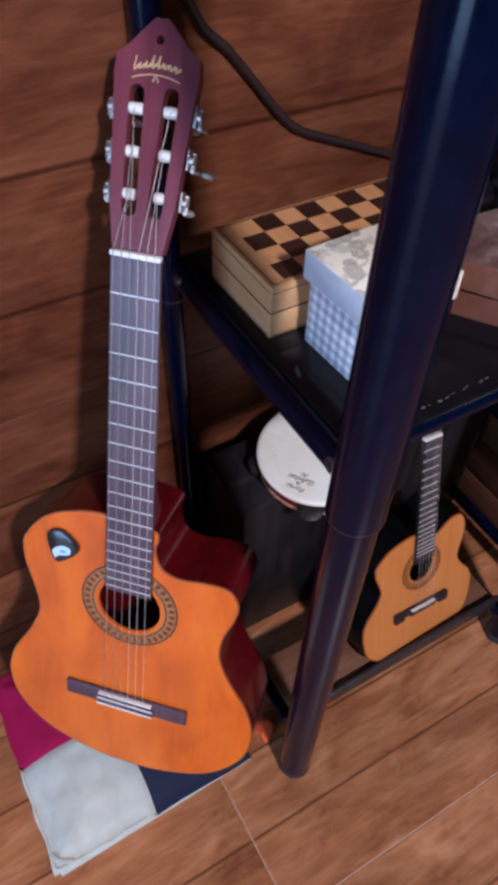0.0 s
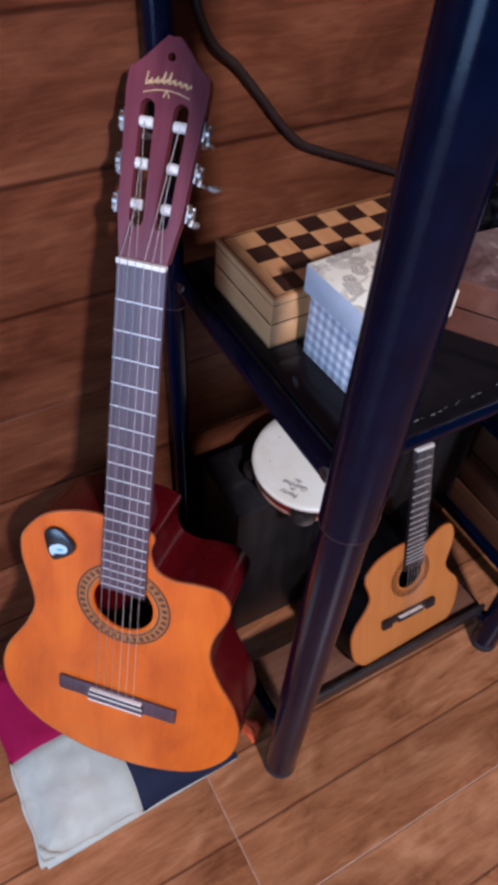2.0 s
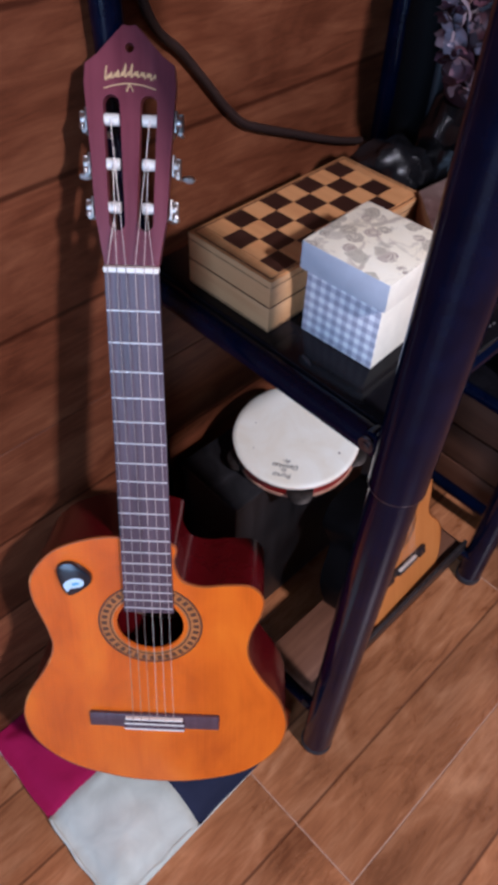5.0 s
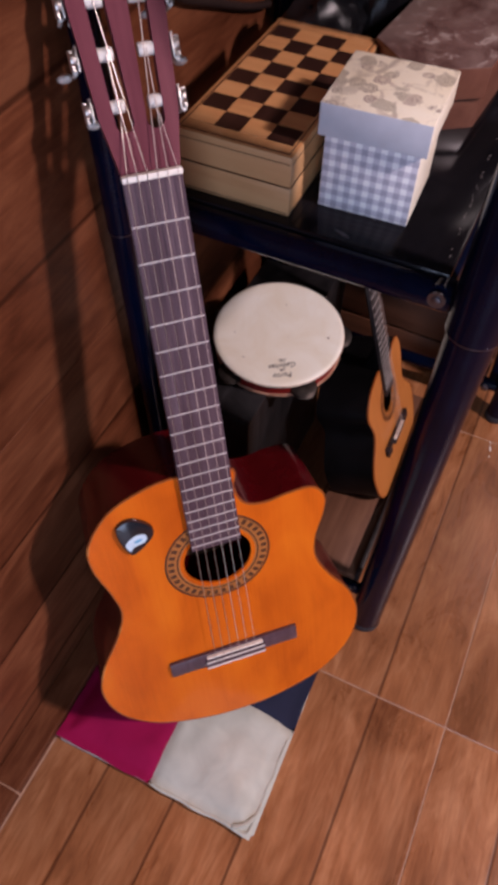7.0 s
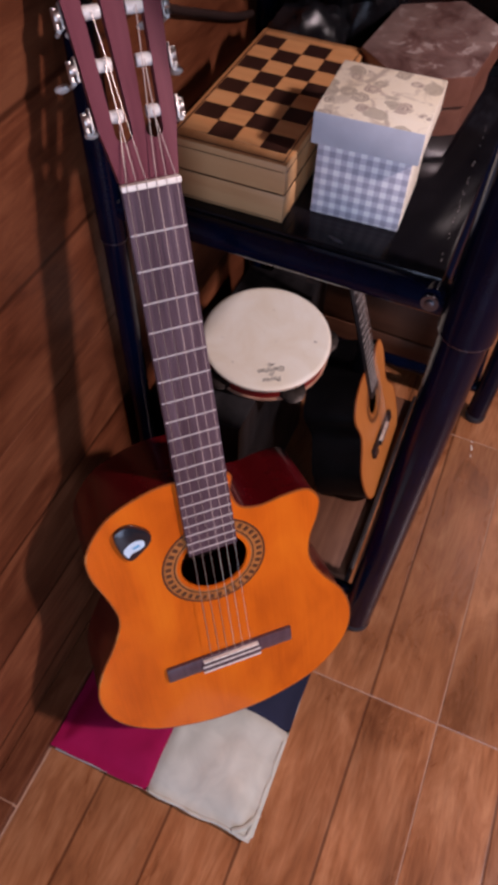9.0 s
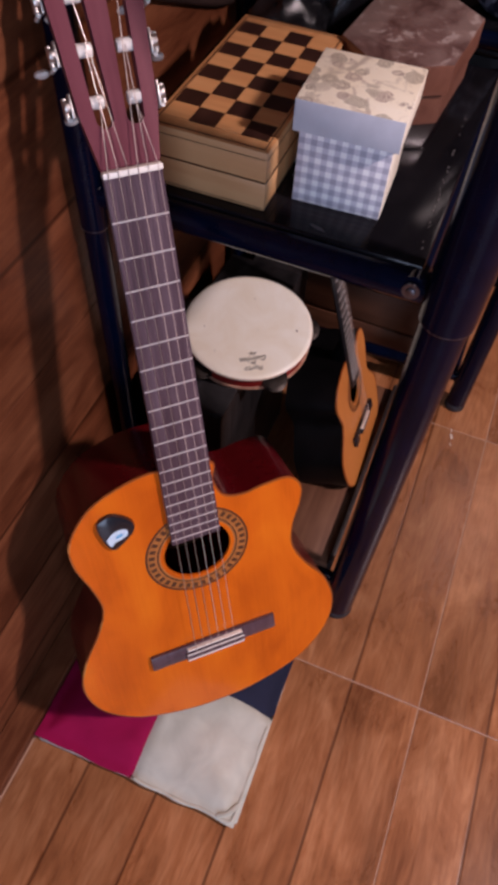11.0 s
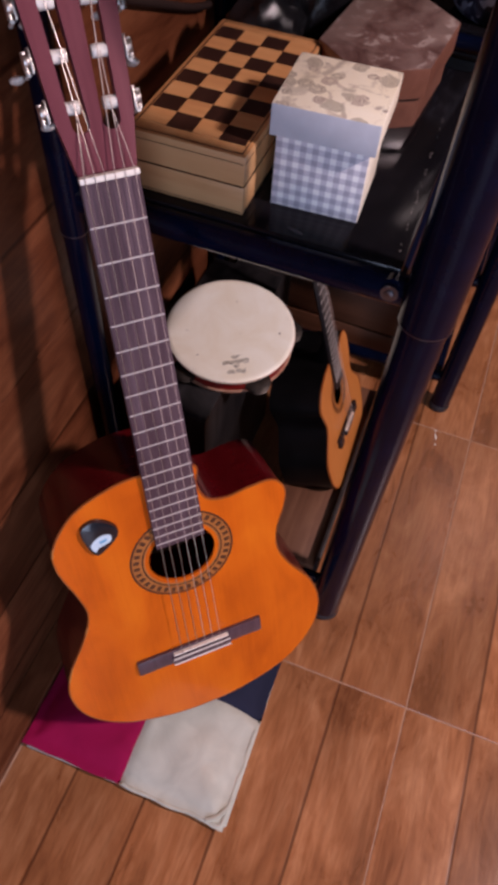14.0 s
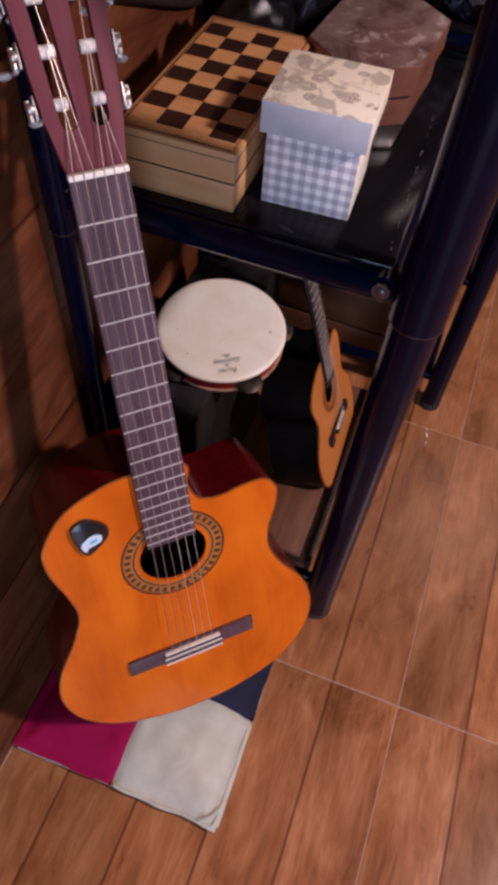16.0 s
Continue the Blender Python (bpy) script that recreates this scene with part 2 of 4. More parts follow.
def prism(outline, z0, z1, bm=None, bevel=0.0):
    """A flat outline with thickness."""
    bm = bm or bmesh.new()
    low = [bm.verts.new((x, y, z0)) for x, y in outline]
    face = bm.faces.new(low)
    top = bmesh.ops.extrude_face_region(bm, geom=[face])["geom"]
    vs = [v for v in top if isinstance(v, bmesh.types.BMVert)]
    bmesh.ops.translate(bm, vec=(0, 0, z1 - z0), verts=vs)
    if bevel:
        rim = [e for e in bm.edges if all(v in vs for v in e.verts)]
        bmesh.ops.bevel(bm, geom=rim, offset=bevel, segments=2, affect="EDGES", profile=0.5)
    return bm


def lathe(profile, seg=48, bm=None):
    """A turned shape about z from (radius, height) pairs."""
    bm = bm or bmesh.new()
    rings = [[bm.verts.new((r * math.cos(2 * math.pi * k / seg), r * math.sin(2 * math.pi * k / seg), z)) for k in range(seg)] for r, z in profile]
    for A, B in zip(rings, rings[1:]):
        for k in range(seg):
            bm.faces.new((A[k], A[(k + 1) % seg], B[(k + 1) % seg], B[k]))
    bm.faces.new(rings[0][::-1])
    bm.faces.new(rings[-1])
    return bm


def spline(pts, steps=6, closed=True):
    """A smooth line through points."""
    n, out = len(pts), []
    for i in range(n if closed else n - 1):
        p = [Vector(pts[j % n] if closed else pts[min(max(j, 0), n - 1)]) for j in (i - 1, i, i + 1, i + 2)]
        for k in range(steps):
            t = k / steps
            out.append(0.5 * (2 * p[1] + (p[2] - p[0]) * t + (2 * p[0] - 5 * p[1] + 4 * p[2] - p[3]) * t * t + (3 * p[1] - p[0] - 3 * p[2] + p[3]) * t ** 3))
    if not closed:
        out.append(Vector(pts[-1]))
    return out


def plate(outline, holes, z0, z1):
    """A flat plate with holes through it."""
    bm = bmesh.new()
    edges, loops = [], []
    for loop in (outline, *holes):
        vs = [bm.verts.new((p[0], p[1], z0)) for p in loop]
        loops.append(vs)
        edges += [bm.edges.new((vs[i - 1], vs[i])) for i in range(len(vs))]
    made = bmesh.ops.triangle_fill(bm, use_beauty=True, use_dissolve=False, edges=edges)["geom"]
    faces = [f for f in made if isinstance(f, bmesh.types.BMFace)]
    top = bmesh.ops.extrude_face_region(bm, geom=faces)["geom"]
    bmesh.ops.translate(bm, vec=(0, 0, z1 - z0), verts=[v for v in top if isinstance(v, bmesh.types.BMVert)])
    return bm


def circle(r, n=40, x=0.0, y=0.0):
    return [(x + r * math.cos(2 * math.pi * k / n), y + r * math.sin(2 * math.pi * k / n)) for k in range(n)]


def lettering(name, body, size, m, material, parent, extrude=0.0003, shear=0.0):
    """Words as a thin mesh."""
    cu = bpy.data.curves.new(name, "FONT")
    cu.body, cu.size, cu.extrude, cu.align_x, cu.align_y, cu.shear = body, size, extrude, "CENTER", "CENTER", shear
    tmp = bpy.data.objects.new(name, cu)
    scene.collection.objects.link(tmp)
    bpy.context.view_layer.update()
    mesh = bpy.data.meshes.new_from_object(tmp.evaluated_get(bpy.context.evaluated_depsgraph_get()))
    bpy.data.objects.remove(tmp)
    bpy.data.curves.remove(cu)
    mesh.materials.clear()
    mesh.materials.append(material)
    ob = new(name, mesh)
    ob.parent = parent
    ob.matrix_local = m
    return ob


# ---------------------------------------------------------------- room shell
WALL_Y = 0.603
X0, X1, Y0, TOP = -2.5, 2.6, -2.6, 2.7


def shell(name, size, at, material):
    return tagged(part(name, box(size, at), material, None, "", False), kind="structure")


floor = shell("floor", (X1 - X0 + 0.4, WALL_Y - Y0 + 0.4, 0.1), ((X0 + X1) / 2, (WALL_Y + Y0) / 2, -0.0508), M_GROUT)
tagged(floor, "brown wood-look ceramic tile floor with pale grout", "floor")
wall_north = shell("wall_north", (X1 - X0 + 0.4, 0.15, TOP), ((X0 + X1) / 2, WALL_Y + 0.0762, TOP / 2), M_GROUT_W)
tagged(wall_north, "wall clad in reddish wood-look tiles", "wall")
# unseen walls and ceiling, added and kept dark to limit fill light
shell("wall_south", (X1 - X0 + 0.4, 0.15, TOP), ((X0 + X1) / 2, Y0 - 0.075, TOP / 2), M_UNSEEN_WALL)
shell("wall_east", (0.15, WALL_Y - Y0, TOP), (X1 + 0.075, (WALL_Y + Y0) / 2, TOP / 2), M_UNSEEN_WALL)
shell("ceiling", (X1 - X0 + 0.3, WALL_Y - Y0 + 0.3, 0.12), ((X0 + X1) / 2, (WALL_Y + Y0) / 2, TOP + 0.06), paint("dark_unseen_ceiling", (0.060, 0.038, 0.026), 0.9))
west = bmesh.new()
for size, at in (((0.15, 0.85, TOP), (X0 - 0.075, -2.175, TOP / 2)), ((0.15, 0.475, TOP), (X0 - 0.075, 0.3375, TOP / 2)),
                 ((0.15, 1.85, 0.6), (X0 - 0.075, -0.825, TOP - 0.3))):
    box(size, at, 0, west)
tagged(part("wall_west", west, M_UNSEEN_WALL, None, "", False), "unseen plain wall with a doorway, kept dark to cut bounce light", "wall", kind="structure")

# ---------------------------------------------------------------- tubular shelf
LEGS = {"fl": (0.119, 0.182), "bl": (0.140, 0.5755), "fr": (0.585, 0.190), "br": (0.585, 0.580)}
SHELF_Z = 0.75
M_LEDGE = timber("brown_ledge_wood", (0.09, 0.036, 0.018), (0.155, 0.068, 0.036), (0.22, 0.105, 0.056), 0)
shelf = thing("shelf_unit", pose(0.35, 0.36, 0), "dark navy tubular metal shelf unit with black glossy boards", "shelf")
SO = Vector((0.35, 0.36, 0))


def sp(x, y, z):
    return Vector((x, y, z)) - SO


def tube_leg(parent, at, r, joint, top, lower=0.88, lean=(0.0, 0.0)):
    """A leg: a thinner lower tube, a sleeve joint and the upper tube, with a foot."""
    x, y = at
    a, b = lean

    def on(z):
        return sp(x + a * z, y + b * z, z)

    leg = part("leg", rod(on(joint), on(top), r, 28), M_BLUE, parent)
    part("lower_tube", rod(on(0.012), on(joint + 0.001), r * lower, 28), M_BLUE, leg)
    part("joint_ring", rod(on(joint - 0.0007), on(joint + 0.0007), r * 1.004, 28), M_STEEL, leg, "scuffed bare metal joint line")
    part("foot_cap", rod(sp(x, y, 0.0), sp(x, y, 0.020), r * 0.92, 24, bevel=0.004), M_RUBBER, leg, "black rubber foot cap")
    return leg


tube_leg(shelf, LEGS["fl"], 0.0286, 0.712, 1.75, 0.89, (0.003, -0.005))
tube_leg(shelf, LEGS["bl"], 0.0155, 0.69, 1.75, 0.88, (-0.020, 0.0085))
tube_leg(shelf, LEGS["fr"], 0.0265, 0.69, 1.75)
tube_leg(shelf, LEGS["br"], 0.0190, 0.69, 1.75)
RX0, RX1, RY0, RY1 = 0.135, 0.572, 0.221, 0.573
for a, b, z, r in (((RX0, 0.190), (RX0, RY1), SHELF_Z - 0.020, 0.0165), ((RX1, 0.190), (RX1, RY1), SHELF_Z - 0.020, 0.0165), ((0.125, RY0), (0.58, RY0), SHELF_Z - 0.014, 0.0115),
                   ((0.12, RY1), (0.58, RY1), SHELF_Z - 0.016, 0.012), ((RX0 - 0.005, 0.19), (RX0 - 0.005, RY1), 0.078, 0.0105), ((RX1, 0.19), (RX1, RY1), 0.078, 0.0105), ((0.125, RY0 + 0.006), (0.58, RY0 + 0.006), 0.075, 0.0105)):
    part("rail", rod(sp(*a, z), sp(*b, z), r, 18), M_BLUE, shelf)
part("shelf_board", box((0.430, 0.362, 0.012), sp(0.3545, 0.397, SHELF_Z - 0.006), 0.003), M_BOARD, shelf, "black glossy shelf board")
part("lip", box((0.43, 0.008, 0.034), sp(0.352, 0.2165, 0.102), 0.002), M_EBONY, shelf, "dark stained wooden lip")
part("ledge", box((0.43, 0.105, 0.014), sp(0.352, 0.273, 0.093), 0.002), M_LEDGE, shelf, "brown wooden ledge strip")
# a broken line of small pale specks near the board's front edge
chips = bmesh.new()
speck_rng = random.Random(11)
for k in range(34):
    x = 0.150 + 0.30 * (k + speck_rng.random()) / 34
    if speck_rng.random() < 0.55:
        box((speck_rng.uniform(0.001, 0.005), speck_rng.uniform(0.0005, 0.0013), 0.0006), sp(x, 0.225 + 0.04 * (x - 0.15) + speck_rng.uniform(-0.001, 0.001), SHELF_Z + 0.0002), 0, chips, 2, Matrix.Rotation(speck_rng.uniform(-0.3, 0.3), 4, "Z"))
tagged(part("worn_chips", chips, paint("pale_speck_grey", (0.15, 0.14, 0.14), 0.6), shelf, "pale specks along the board's edge", False), kind="stuff")
for x, y, z in ((0.119, 0.221, 0.734), (0.121, 0.548, 0.734), (0.122, 0.222, 0.080)):
    bolt = part("bolt", rod(sp(x, y, z), sp(x - 0.003, y, z), 0.0050, 14, bevel=0.0012), M_STEEL, shelf, "steel bolt head")
    part("washer", rod(sp(x + 0.002, y, z), sp(x - 0.0010, y, z), 0.0090, 18), M_STEEL, bolt)

# ---------------------------------------------------------------- guitars


def guitar(name, m, label, scale, outline, s_bridge, s_hole, r_hole, w_scale, depth, length, nut_w, end_w, fb_end, frets, side, head_side, top_mat, small=False):
    """A cutaway classical guitar. Local x is across, y up the neck from the nut, z out of the top."""
    g = thing(name, m, label, "guitar")
    line = [(p.x, p.y) for p in spline(outline, 8)]
    cx, cy = 0.0, -s_hole
    hole = circle(r_hole, 44, cx, cy)
    part("soundboard", plate(line, [hole], -0.0035, 0.0), top_mat, g, "orange amber spruce top", False)
    # sides: a wall of even thickness, and the back
    bm = bmesh.new()
    n = len(line)
    rings = [[bm.verts.new((x, y, z)) for x, y in line] for z in (-0.0036, -depth)]
    for i in range(n):
        bm.faces.new((rings[0][i - 1], rings[0][i], rings[1][i], rings[1][i - 1]))
    part("side_panel", bm, side, g, "dark cherry red side")
    part("back_panel", prism(line, -depth - 0.004, -depth), side, g)
    part("binding", sweep([(x, y, -0.0012) for x, y in line], 0.0016, 6, True), M_EDGE, g, "thin edge binding")
    # rosette
    rw = r_hole
    ros = part("rosette", plate(circle(rw * 1.56, 48, cx, cy), [circle(rw * 1.50, 48, cx, cy)], 0.0002, 0.0006), M_DARKBIND, g, "inlaid rosette ring", False)
    part("inlay_ring", plate(circle(rw * 1.49, 48, cx, cy), [circle(rw * 1.12, 48, cx, cy)], 0.0001, 0.0004), M_CREAM, ros, "", False)
    part("inlay_ring", plate(circle(rw * 1.22, 48, cx, cy), [circle(rw * 1.17, 48, cx, cy)], 0.0003, 0.0007), M_DARKBIND, ros, "", False)
    bits = bmesh.new()
    for k in range(36):
        q = 2 * math.pi * k / 36
        box((rw * 0.17, rw * 0.13, 0.0006), (cx + rw * 1.37 * math.cos(q), cy + rw * 1.37 * math.sin(q), 0.0005), 0, bits, 2, Matrix.Rotation(q, 4, "Z"))
    tagged(part("inlay_block", bits, M_DARKBIND, ros, "", False), kind="stuff")
    part("inner_shade", rod((cx, cy, -depth + 0.0005), (cx, cy, -depth + 0.0015), rw * 1.8, 32), M_INSIDE, g)
    # neck, fretboard, frets
    heel = -min(-p[1] for p in outline)
    nk = bmesh.new()
    rows = []
    for k in range(9):
        y = 0.004 + (heel - 0.004) * k / 8
        hw = (nut_w + (end_w - nut_w) * (-y / fb_end)) / 2
        t = 0.014 * scale + (0.0 if k < 6 else (k - 5) ** 2 * 0.006 * scale)
        rows.append([nk.verts.new((hw * math.cos(q), y, 0.0015 + t * math.sin(q))) for q in (math.pi + math.pi * j / 10 for j in range(11))])
    for A, B in zip(rows, rows[1:]):
        for j in range(10):
            nk.faces.new((A[j], A[j + 1], B[j + 1], B[j]))
        nk.faces.new((A[0], B[0], B[10], A[10]))
    nk.faces.new(rows[0])
    nk.faces.new(rows[-1][::-1])
    part("neck", nk, head_side, g)
    fb = bmesh.new()
    quad = [(-nut_w / 2, 0.0), (nut_w / 2, 0.0), (end_w / 2, -fb_end), (-end_w / 2, -fb_end)]
    prism(quad, 0.0006, 0.0062, fb)
    wood = M_EBONY if small else M_ROSE
    board = part("fretboard", fb, wood, g, "fretboard with metal frets", False)
    for k in range(1, frets + 1):
        s = 0.006 * scale + length * (1 - 2 ** (-k / 12))
        if s > fb_end - 0.002:
            break
        hw = (nut_w + (end_w - nut_w) * (s / fb_end)) / 2 - 0.0004
        part("fret", sweep([(-hw, -s, 0.0062), (hw, -s, 0.0062)], 0.0009, 6, False, None, 0.9), M_FRET, board)
    part("nut", box((nut_w * 1.02, 0.0055, 0.009), (0, -0.0005, 0.0055), 0.0012), M_BONE, g, "white bone nut")
    # bridge
    bw = 0.187 * w_scale
    br = part("bridge", box((bw, 0.027 * scale, 0.006), (0, -s_bridge, 0.0032), 0.0015), wood, g, "dark wooden tie bridge")
    part("tie_block", box((bw * 0.47, 0.014 * scale, 0.0045), (0, -s_bridge - 0.0055 * scale, 0.0080), 0.001), wood, br)
    for y in () if small else (0.0005, 0.0115):
        part("tie_strip", box((bw * 0.46, 0.0022, 0.0010), (0, -s_bridge - y * scale, 0.0108), 0), M_BONE, br)
    for sx in (-1, 1) if small else ():
        part("end_block", box((bw * 0.17, 0.036 * scale, 0.0075), (sx * bw * 0.415, -s_bridge - 0.002, 0.0040), 0.001), M_PICK, br, "black bridge end block")
    part("saddle", box((bw * 0.44, 0.0026 * scale, 0.0065), (0, -s_bridge + 0.009 * scale, 0.0085), 0.0006 * scale), M_BONE, br, "white saddle")
    # headstock, tilted back
    hs = Matrix.Translation((0, 0.004, 0.0035)) @ Matrix.Rotation(radians(-13.5), 4, "X") @ Matrix.Diagonal((1, 0.972, 1, 1))
    k = scale
    half = [(0.0, 0.214 * k), (0.006 * k, 0.215 * k), (0.012 * k, 0.209 * k), (0.030 * k, 0.190 * k), (0.041 * k, 0.182 * k), (0.0425 * k, 0.165 * k), (0.0375 * k, 0.10 * k), (0.0345 * k, 0.045 * k), (0.031 * k, 0.026 * k), (nut_w / 2, 0.0)]
    ring = [(x, y) for x, y in half] + [(-x, y) for x, y in reversed(half[1:])]
    slots = []
    for sx in (-1, 1):
        x0, y0, y1, hw = 0.0185 * k, 0.040 * k, 0.148 * k, 0.0078 * k
        arc = [(hw * math.cos(q), hw * math.sin(q)) for q in (math.pi * j / 8 for j in range(9))]
        slots.append([(sx * (x0 - 0.001) + a * 1.0, y1 + b) for a, b in arc] + [(sx * (x0 - 0.005 * k) - a, y0 - b) for a, b in arc])
    keyhole = circle(0.0042 * k, 12, 0, 0.196 * k)
    hd = part("headstock", plate(ring, [*slots, keyhole], -0.0125 * k, 0.0), head_side, g, "wine red slotted headstock", False)
    hd.matrix_local = hs
    for sx in (-1, 1):
        for j, y in enumerate((0.054 * k, 0.0945 * k, 0.1345 * k)):
            ro = part("roller", rod((sx * 0.0105 * k, y, -0.006 * k), (sx * 0.0265 * k, y, -0.006 * k), 0.0056 * k, 14, bevel=0.0008 * k), M_PEARL, hd, "white string roller")
            for q in (-0.0035, 0.0035):
                part("collar", rod((sx * (0.0185 * k + q * k), y, -0.006 * k), (sx * (0.0195 * k + q * k), y, -0.006 * k), 0.0060 * k, 14), M_PEARL, ro)
            ex = 0.0415 * k - 0.002 * k * (2 - j)
            pl = part("tuner", box((0.0022 * k, 0.020 * k, 0.012 * k), (sx * (ex + 0.0005), y, -0.009 * k), 0.0006 * k), M_NICKEL, hd, "nickel tuning machine")
            gear = rod((sx * (ex + 0.001), y, -0.009 * k), (sx * (ex + 0.0065 * k), y, -0.009 * k), 0.0058 * k, 14, bevel=0.001 * k)
            rod((sx * (ex + 0.005 * k), y - 0.009 * k, -0.009 * k), (sx * (ex + 0.005 * k), y + 0.007 * k, -0.009 * k), 0.0026 * k, 10, bm=gear)
            part("gear", gear, M_NICKEL, pl)
            tilt = (0.35, -0.5, 0.9)[j] * sx
            bt = bmesh.new()
            rod((sx * (ex + 0.004 * k), y - 0.010 * k, -0.010 * k), (sx * (ex + 0.004 * k), y - 0.010 * k, -0.031 * k), 0.0020 * k, 10, bm=bt)
            lathe_pts = [(0.0020 * k, -0.030 * k), (0.0058 * k, -0.034 * k), (0.0066 * k, -0.041 * k), (0.0048 * k, -0.047 * k), (0.0012 * k, -0.0485 * k)]
            btn = lathe(lathe_pts, 16)
            bmesh.ops.transform(btn, matrix=Matrix.Translation((sx * (ex + 0.004 * k), y - 0.010 * k, 0)) @ Matrix.Rotation(tilt * 0.4, 4, "Y") @ Matrix.Diagonal((1, 0.6, 1, 1)), verts=btn.verts)
            tmp = bpy.data.meshes.new("tmp")
            btn.to_mesh(tmp)
            btn.free()
            bt.from_mesh(tmp)
            bpy.data.meshes.remove(tmp)
            part("button", bt, M_PEARL, pl, "pearly tuning button")
    # strings
    for i in range(6):
        q = (i - 2.5) / 2.5
        xn, xs = q * nut_w * 0.42, q * bw * 0.155
        sx = -1 if i < 3 else 1
        j = (0, 1, 2)[i] if i < 3 else 5 - i
        hp = hs @ Vector((sx * (0.0150 + 0.0035 * j * 0.5) * k, (0.054, 0.0945, 0.1345)[j] * k, 0.0005))
        r = (0.0005, 0.00045, 0.0004, 0.00043, 0.00037, 0.00033)[i] * (0.8 if small else 1)
        pts = [hp, (xn, 0.003, 0.0105), (xs, -s_bridge + 0.009 * scale, 0.0125), (xs, -s_bridge - 0.004, 0.0112)]
        part("string", sweep(pts, r, 5), M_WOUND if i < 3 else M_STRING, g)
    return g


# the large guitar leans into the corner of wall and shelf
U = Vector((0.6899, -0.7239, 0.0))
D = Vector((0.2271, 0.2164, 0.9495))
U, D = (U + 0.0127 * D).normalized(), (D - 0.0127 * U).normalized()
Nn = U.cross(D)
NUT = Vector((0.0465, 0.48, 0.8355)) - 0.0035 * Nn
GM = Matrix.Translation(NUT) @ Matrix((U, D, Nn)).transposed().to_4x4()
BODY = [(-0.032, -0.337), (-0.075, -0.343), (-0.118, -0.363), (-0.1485, -0.402), (-0.1525, -0.440), (-0.139, -0.492), (-0.1345, -0.530), (-0.150, -0.572), (-0.178, -0.622),
        (-0.1905, -0.672), (-0.176, -0.728), (-0.130, -0.775), (-0.062, -0.801), (0.0, -0.808), (0.062, -0.802), (0.130, -0.777), (0.176, -0.728), (0.1905, -0.672), (0.178, -0.618),
        (0.148, -0.570), (0.131, -0.530), (0.1325, -0.492), (0.145, -0.455), (0.1475, -0.428), (0.132, -0.408), (0.100, -0.407), (0.068, -0.411), (0.043, -0.402), (0.0325, -0.375), (0.032, -0.345)]
big = guitar("classical_guitar", GM, "orange cutaway classical guitar with red sides leaning on the wall", 1.0, BODY, 0.664, 0.479, 0.0445, 1.0, 0.096, 0.658, 0.0535, 0.0635, 0.452, 20,
             M_CHERRY, M_HEAD, M_SPRUCE)
HS = Matrix.Translation((0, 0.004, 0.0035)) @ Matrix.Rotation(radians(-13.5), 4, "X") @ Matrix.Diagonal((1, 0.972, 1, 1))
stroke = []
for k in range(8):
    x = -0.0225 + k * 0.0060
    arch = 0.1715 - 6.0 * x * x
    tall = (0.012, 0.005, 0.006, 0.011, 0.011, 0.005, 0.005, 0.005)[k]
    stroke += [HS @ Vector((x + dx + 0.2 * dy, arch + dy, 0.0004)) for dx, dy in ((-0.001, tall), (0.0, 0.0), (0.002, 0.0025), (0.0032, 0.0045), (0.0036, 0.0008))]
logo = sweep(spline(stroke, 4, False), 0.0007, 5, False, None, 0.5)
sweep([HS @ Vector((-0.024 + 0.048 * q / 10, 0.1655 - 8.0 * (-0.024 + 0.048 * q / 10) ** 2, 0.0004)) for q in range(11)], 0.0006, 5, False, logo, 0.5)
sweep([HS @ Vector((-0.003, 0.1590, 0.0004)), HS @ Vector((0, 0.1655, 0.0004)), HS @ Vector((0.003, 0.1590, 0.0004))], 0.0009, 5, False, logo, 0.5)
tagged(part("emblem", logo, M_GOLDINK, big, "gold script emblem"), kind="stuff")
pk = part("pickup_knob", prism([(p.x, p.y) for p in spline([(-0.114, -0.384), (-0.095, -0.376), (-0.074, -0.392), (-0.073, -0.408), (-0.092, -0.425), (-0.103, -0.428), (-0.111, -0.412)], 5)], 0.0, 0.007, None, 0.0025), M_PICK, big, "black plastic pick holder")
lab = part("sticker", prism([(p.x, p.y) for p in spline([(-0.107, -0.409), (-0.094, -0.399), (-0.082, -0.401), (-0.083, -0.411), (-0.098, -0.416), (-0.103, -0.421)], 5)], 0.0071, 0.0074), M_PICKLABEL, pk, "pale blue and white sticker")
part("print", box((0.009, 0.0035, 0.0004), (-0.0915, -0.4075, 0.0076), 0, None, 2, Matrix.Rotation(0.25, 4, "Z")), M_PICKBLUE, pk)

chips = bmesh.new()
rim = [(p.x, p.y) for p in spline(BODY, 8)]
for first, count in ((24, 4), (52, 3), (63, 5)):
    sweep([(x, y, -0.0010) for x, y in rim[first:first + count]], 0.00185, 6, False, chips)
tagged(part("edge_chips", chips, M_CREAM, big, "pale worn chips on the edge"), kind="stuff")

# the small guitar on the ledge under the shelf
US = Vector((0.996, 0.05, -0.05)).normalized()
UPS = Vector((0.0, 0.34, 0.94))
UPS = (UPS - US * UPS.dot(US)).normalized()
tilt = 0.066
US, UPS = (US * math.cos(tilt) - UPS * math.sin(tilt)), (UPS * math.cos(tilt) + US * math.sin(tilt))
NS = US.cross(UPS)
SL = 0.322
P0 = Vector((0.399, 0.250, 0.178))
SM = Matrix.Translation(P0 + UPS * SL - 0.003 * NS) @ Matrix((US, UPS, NS)).transposed().to_4x4()
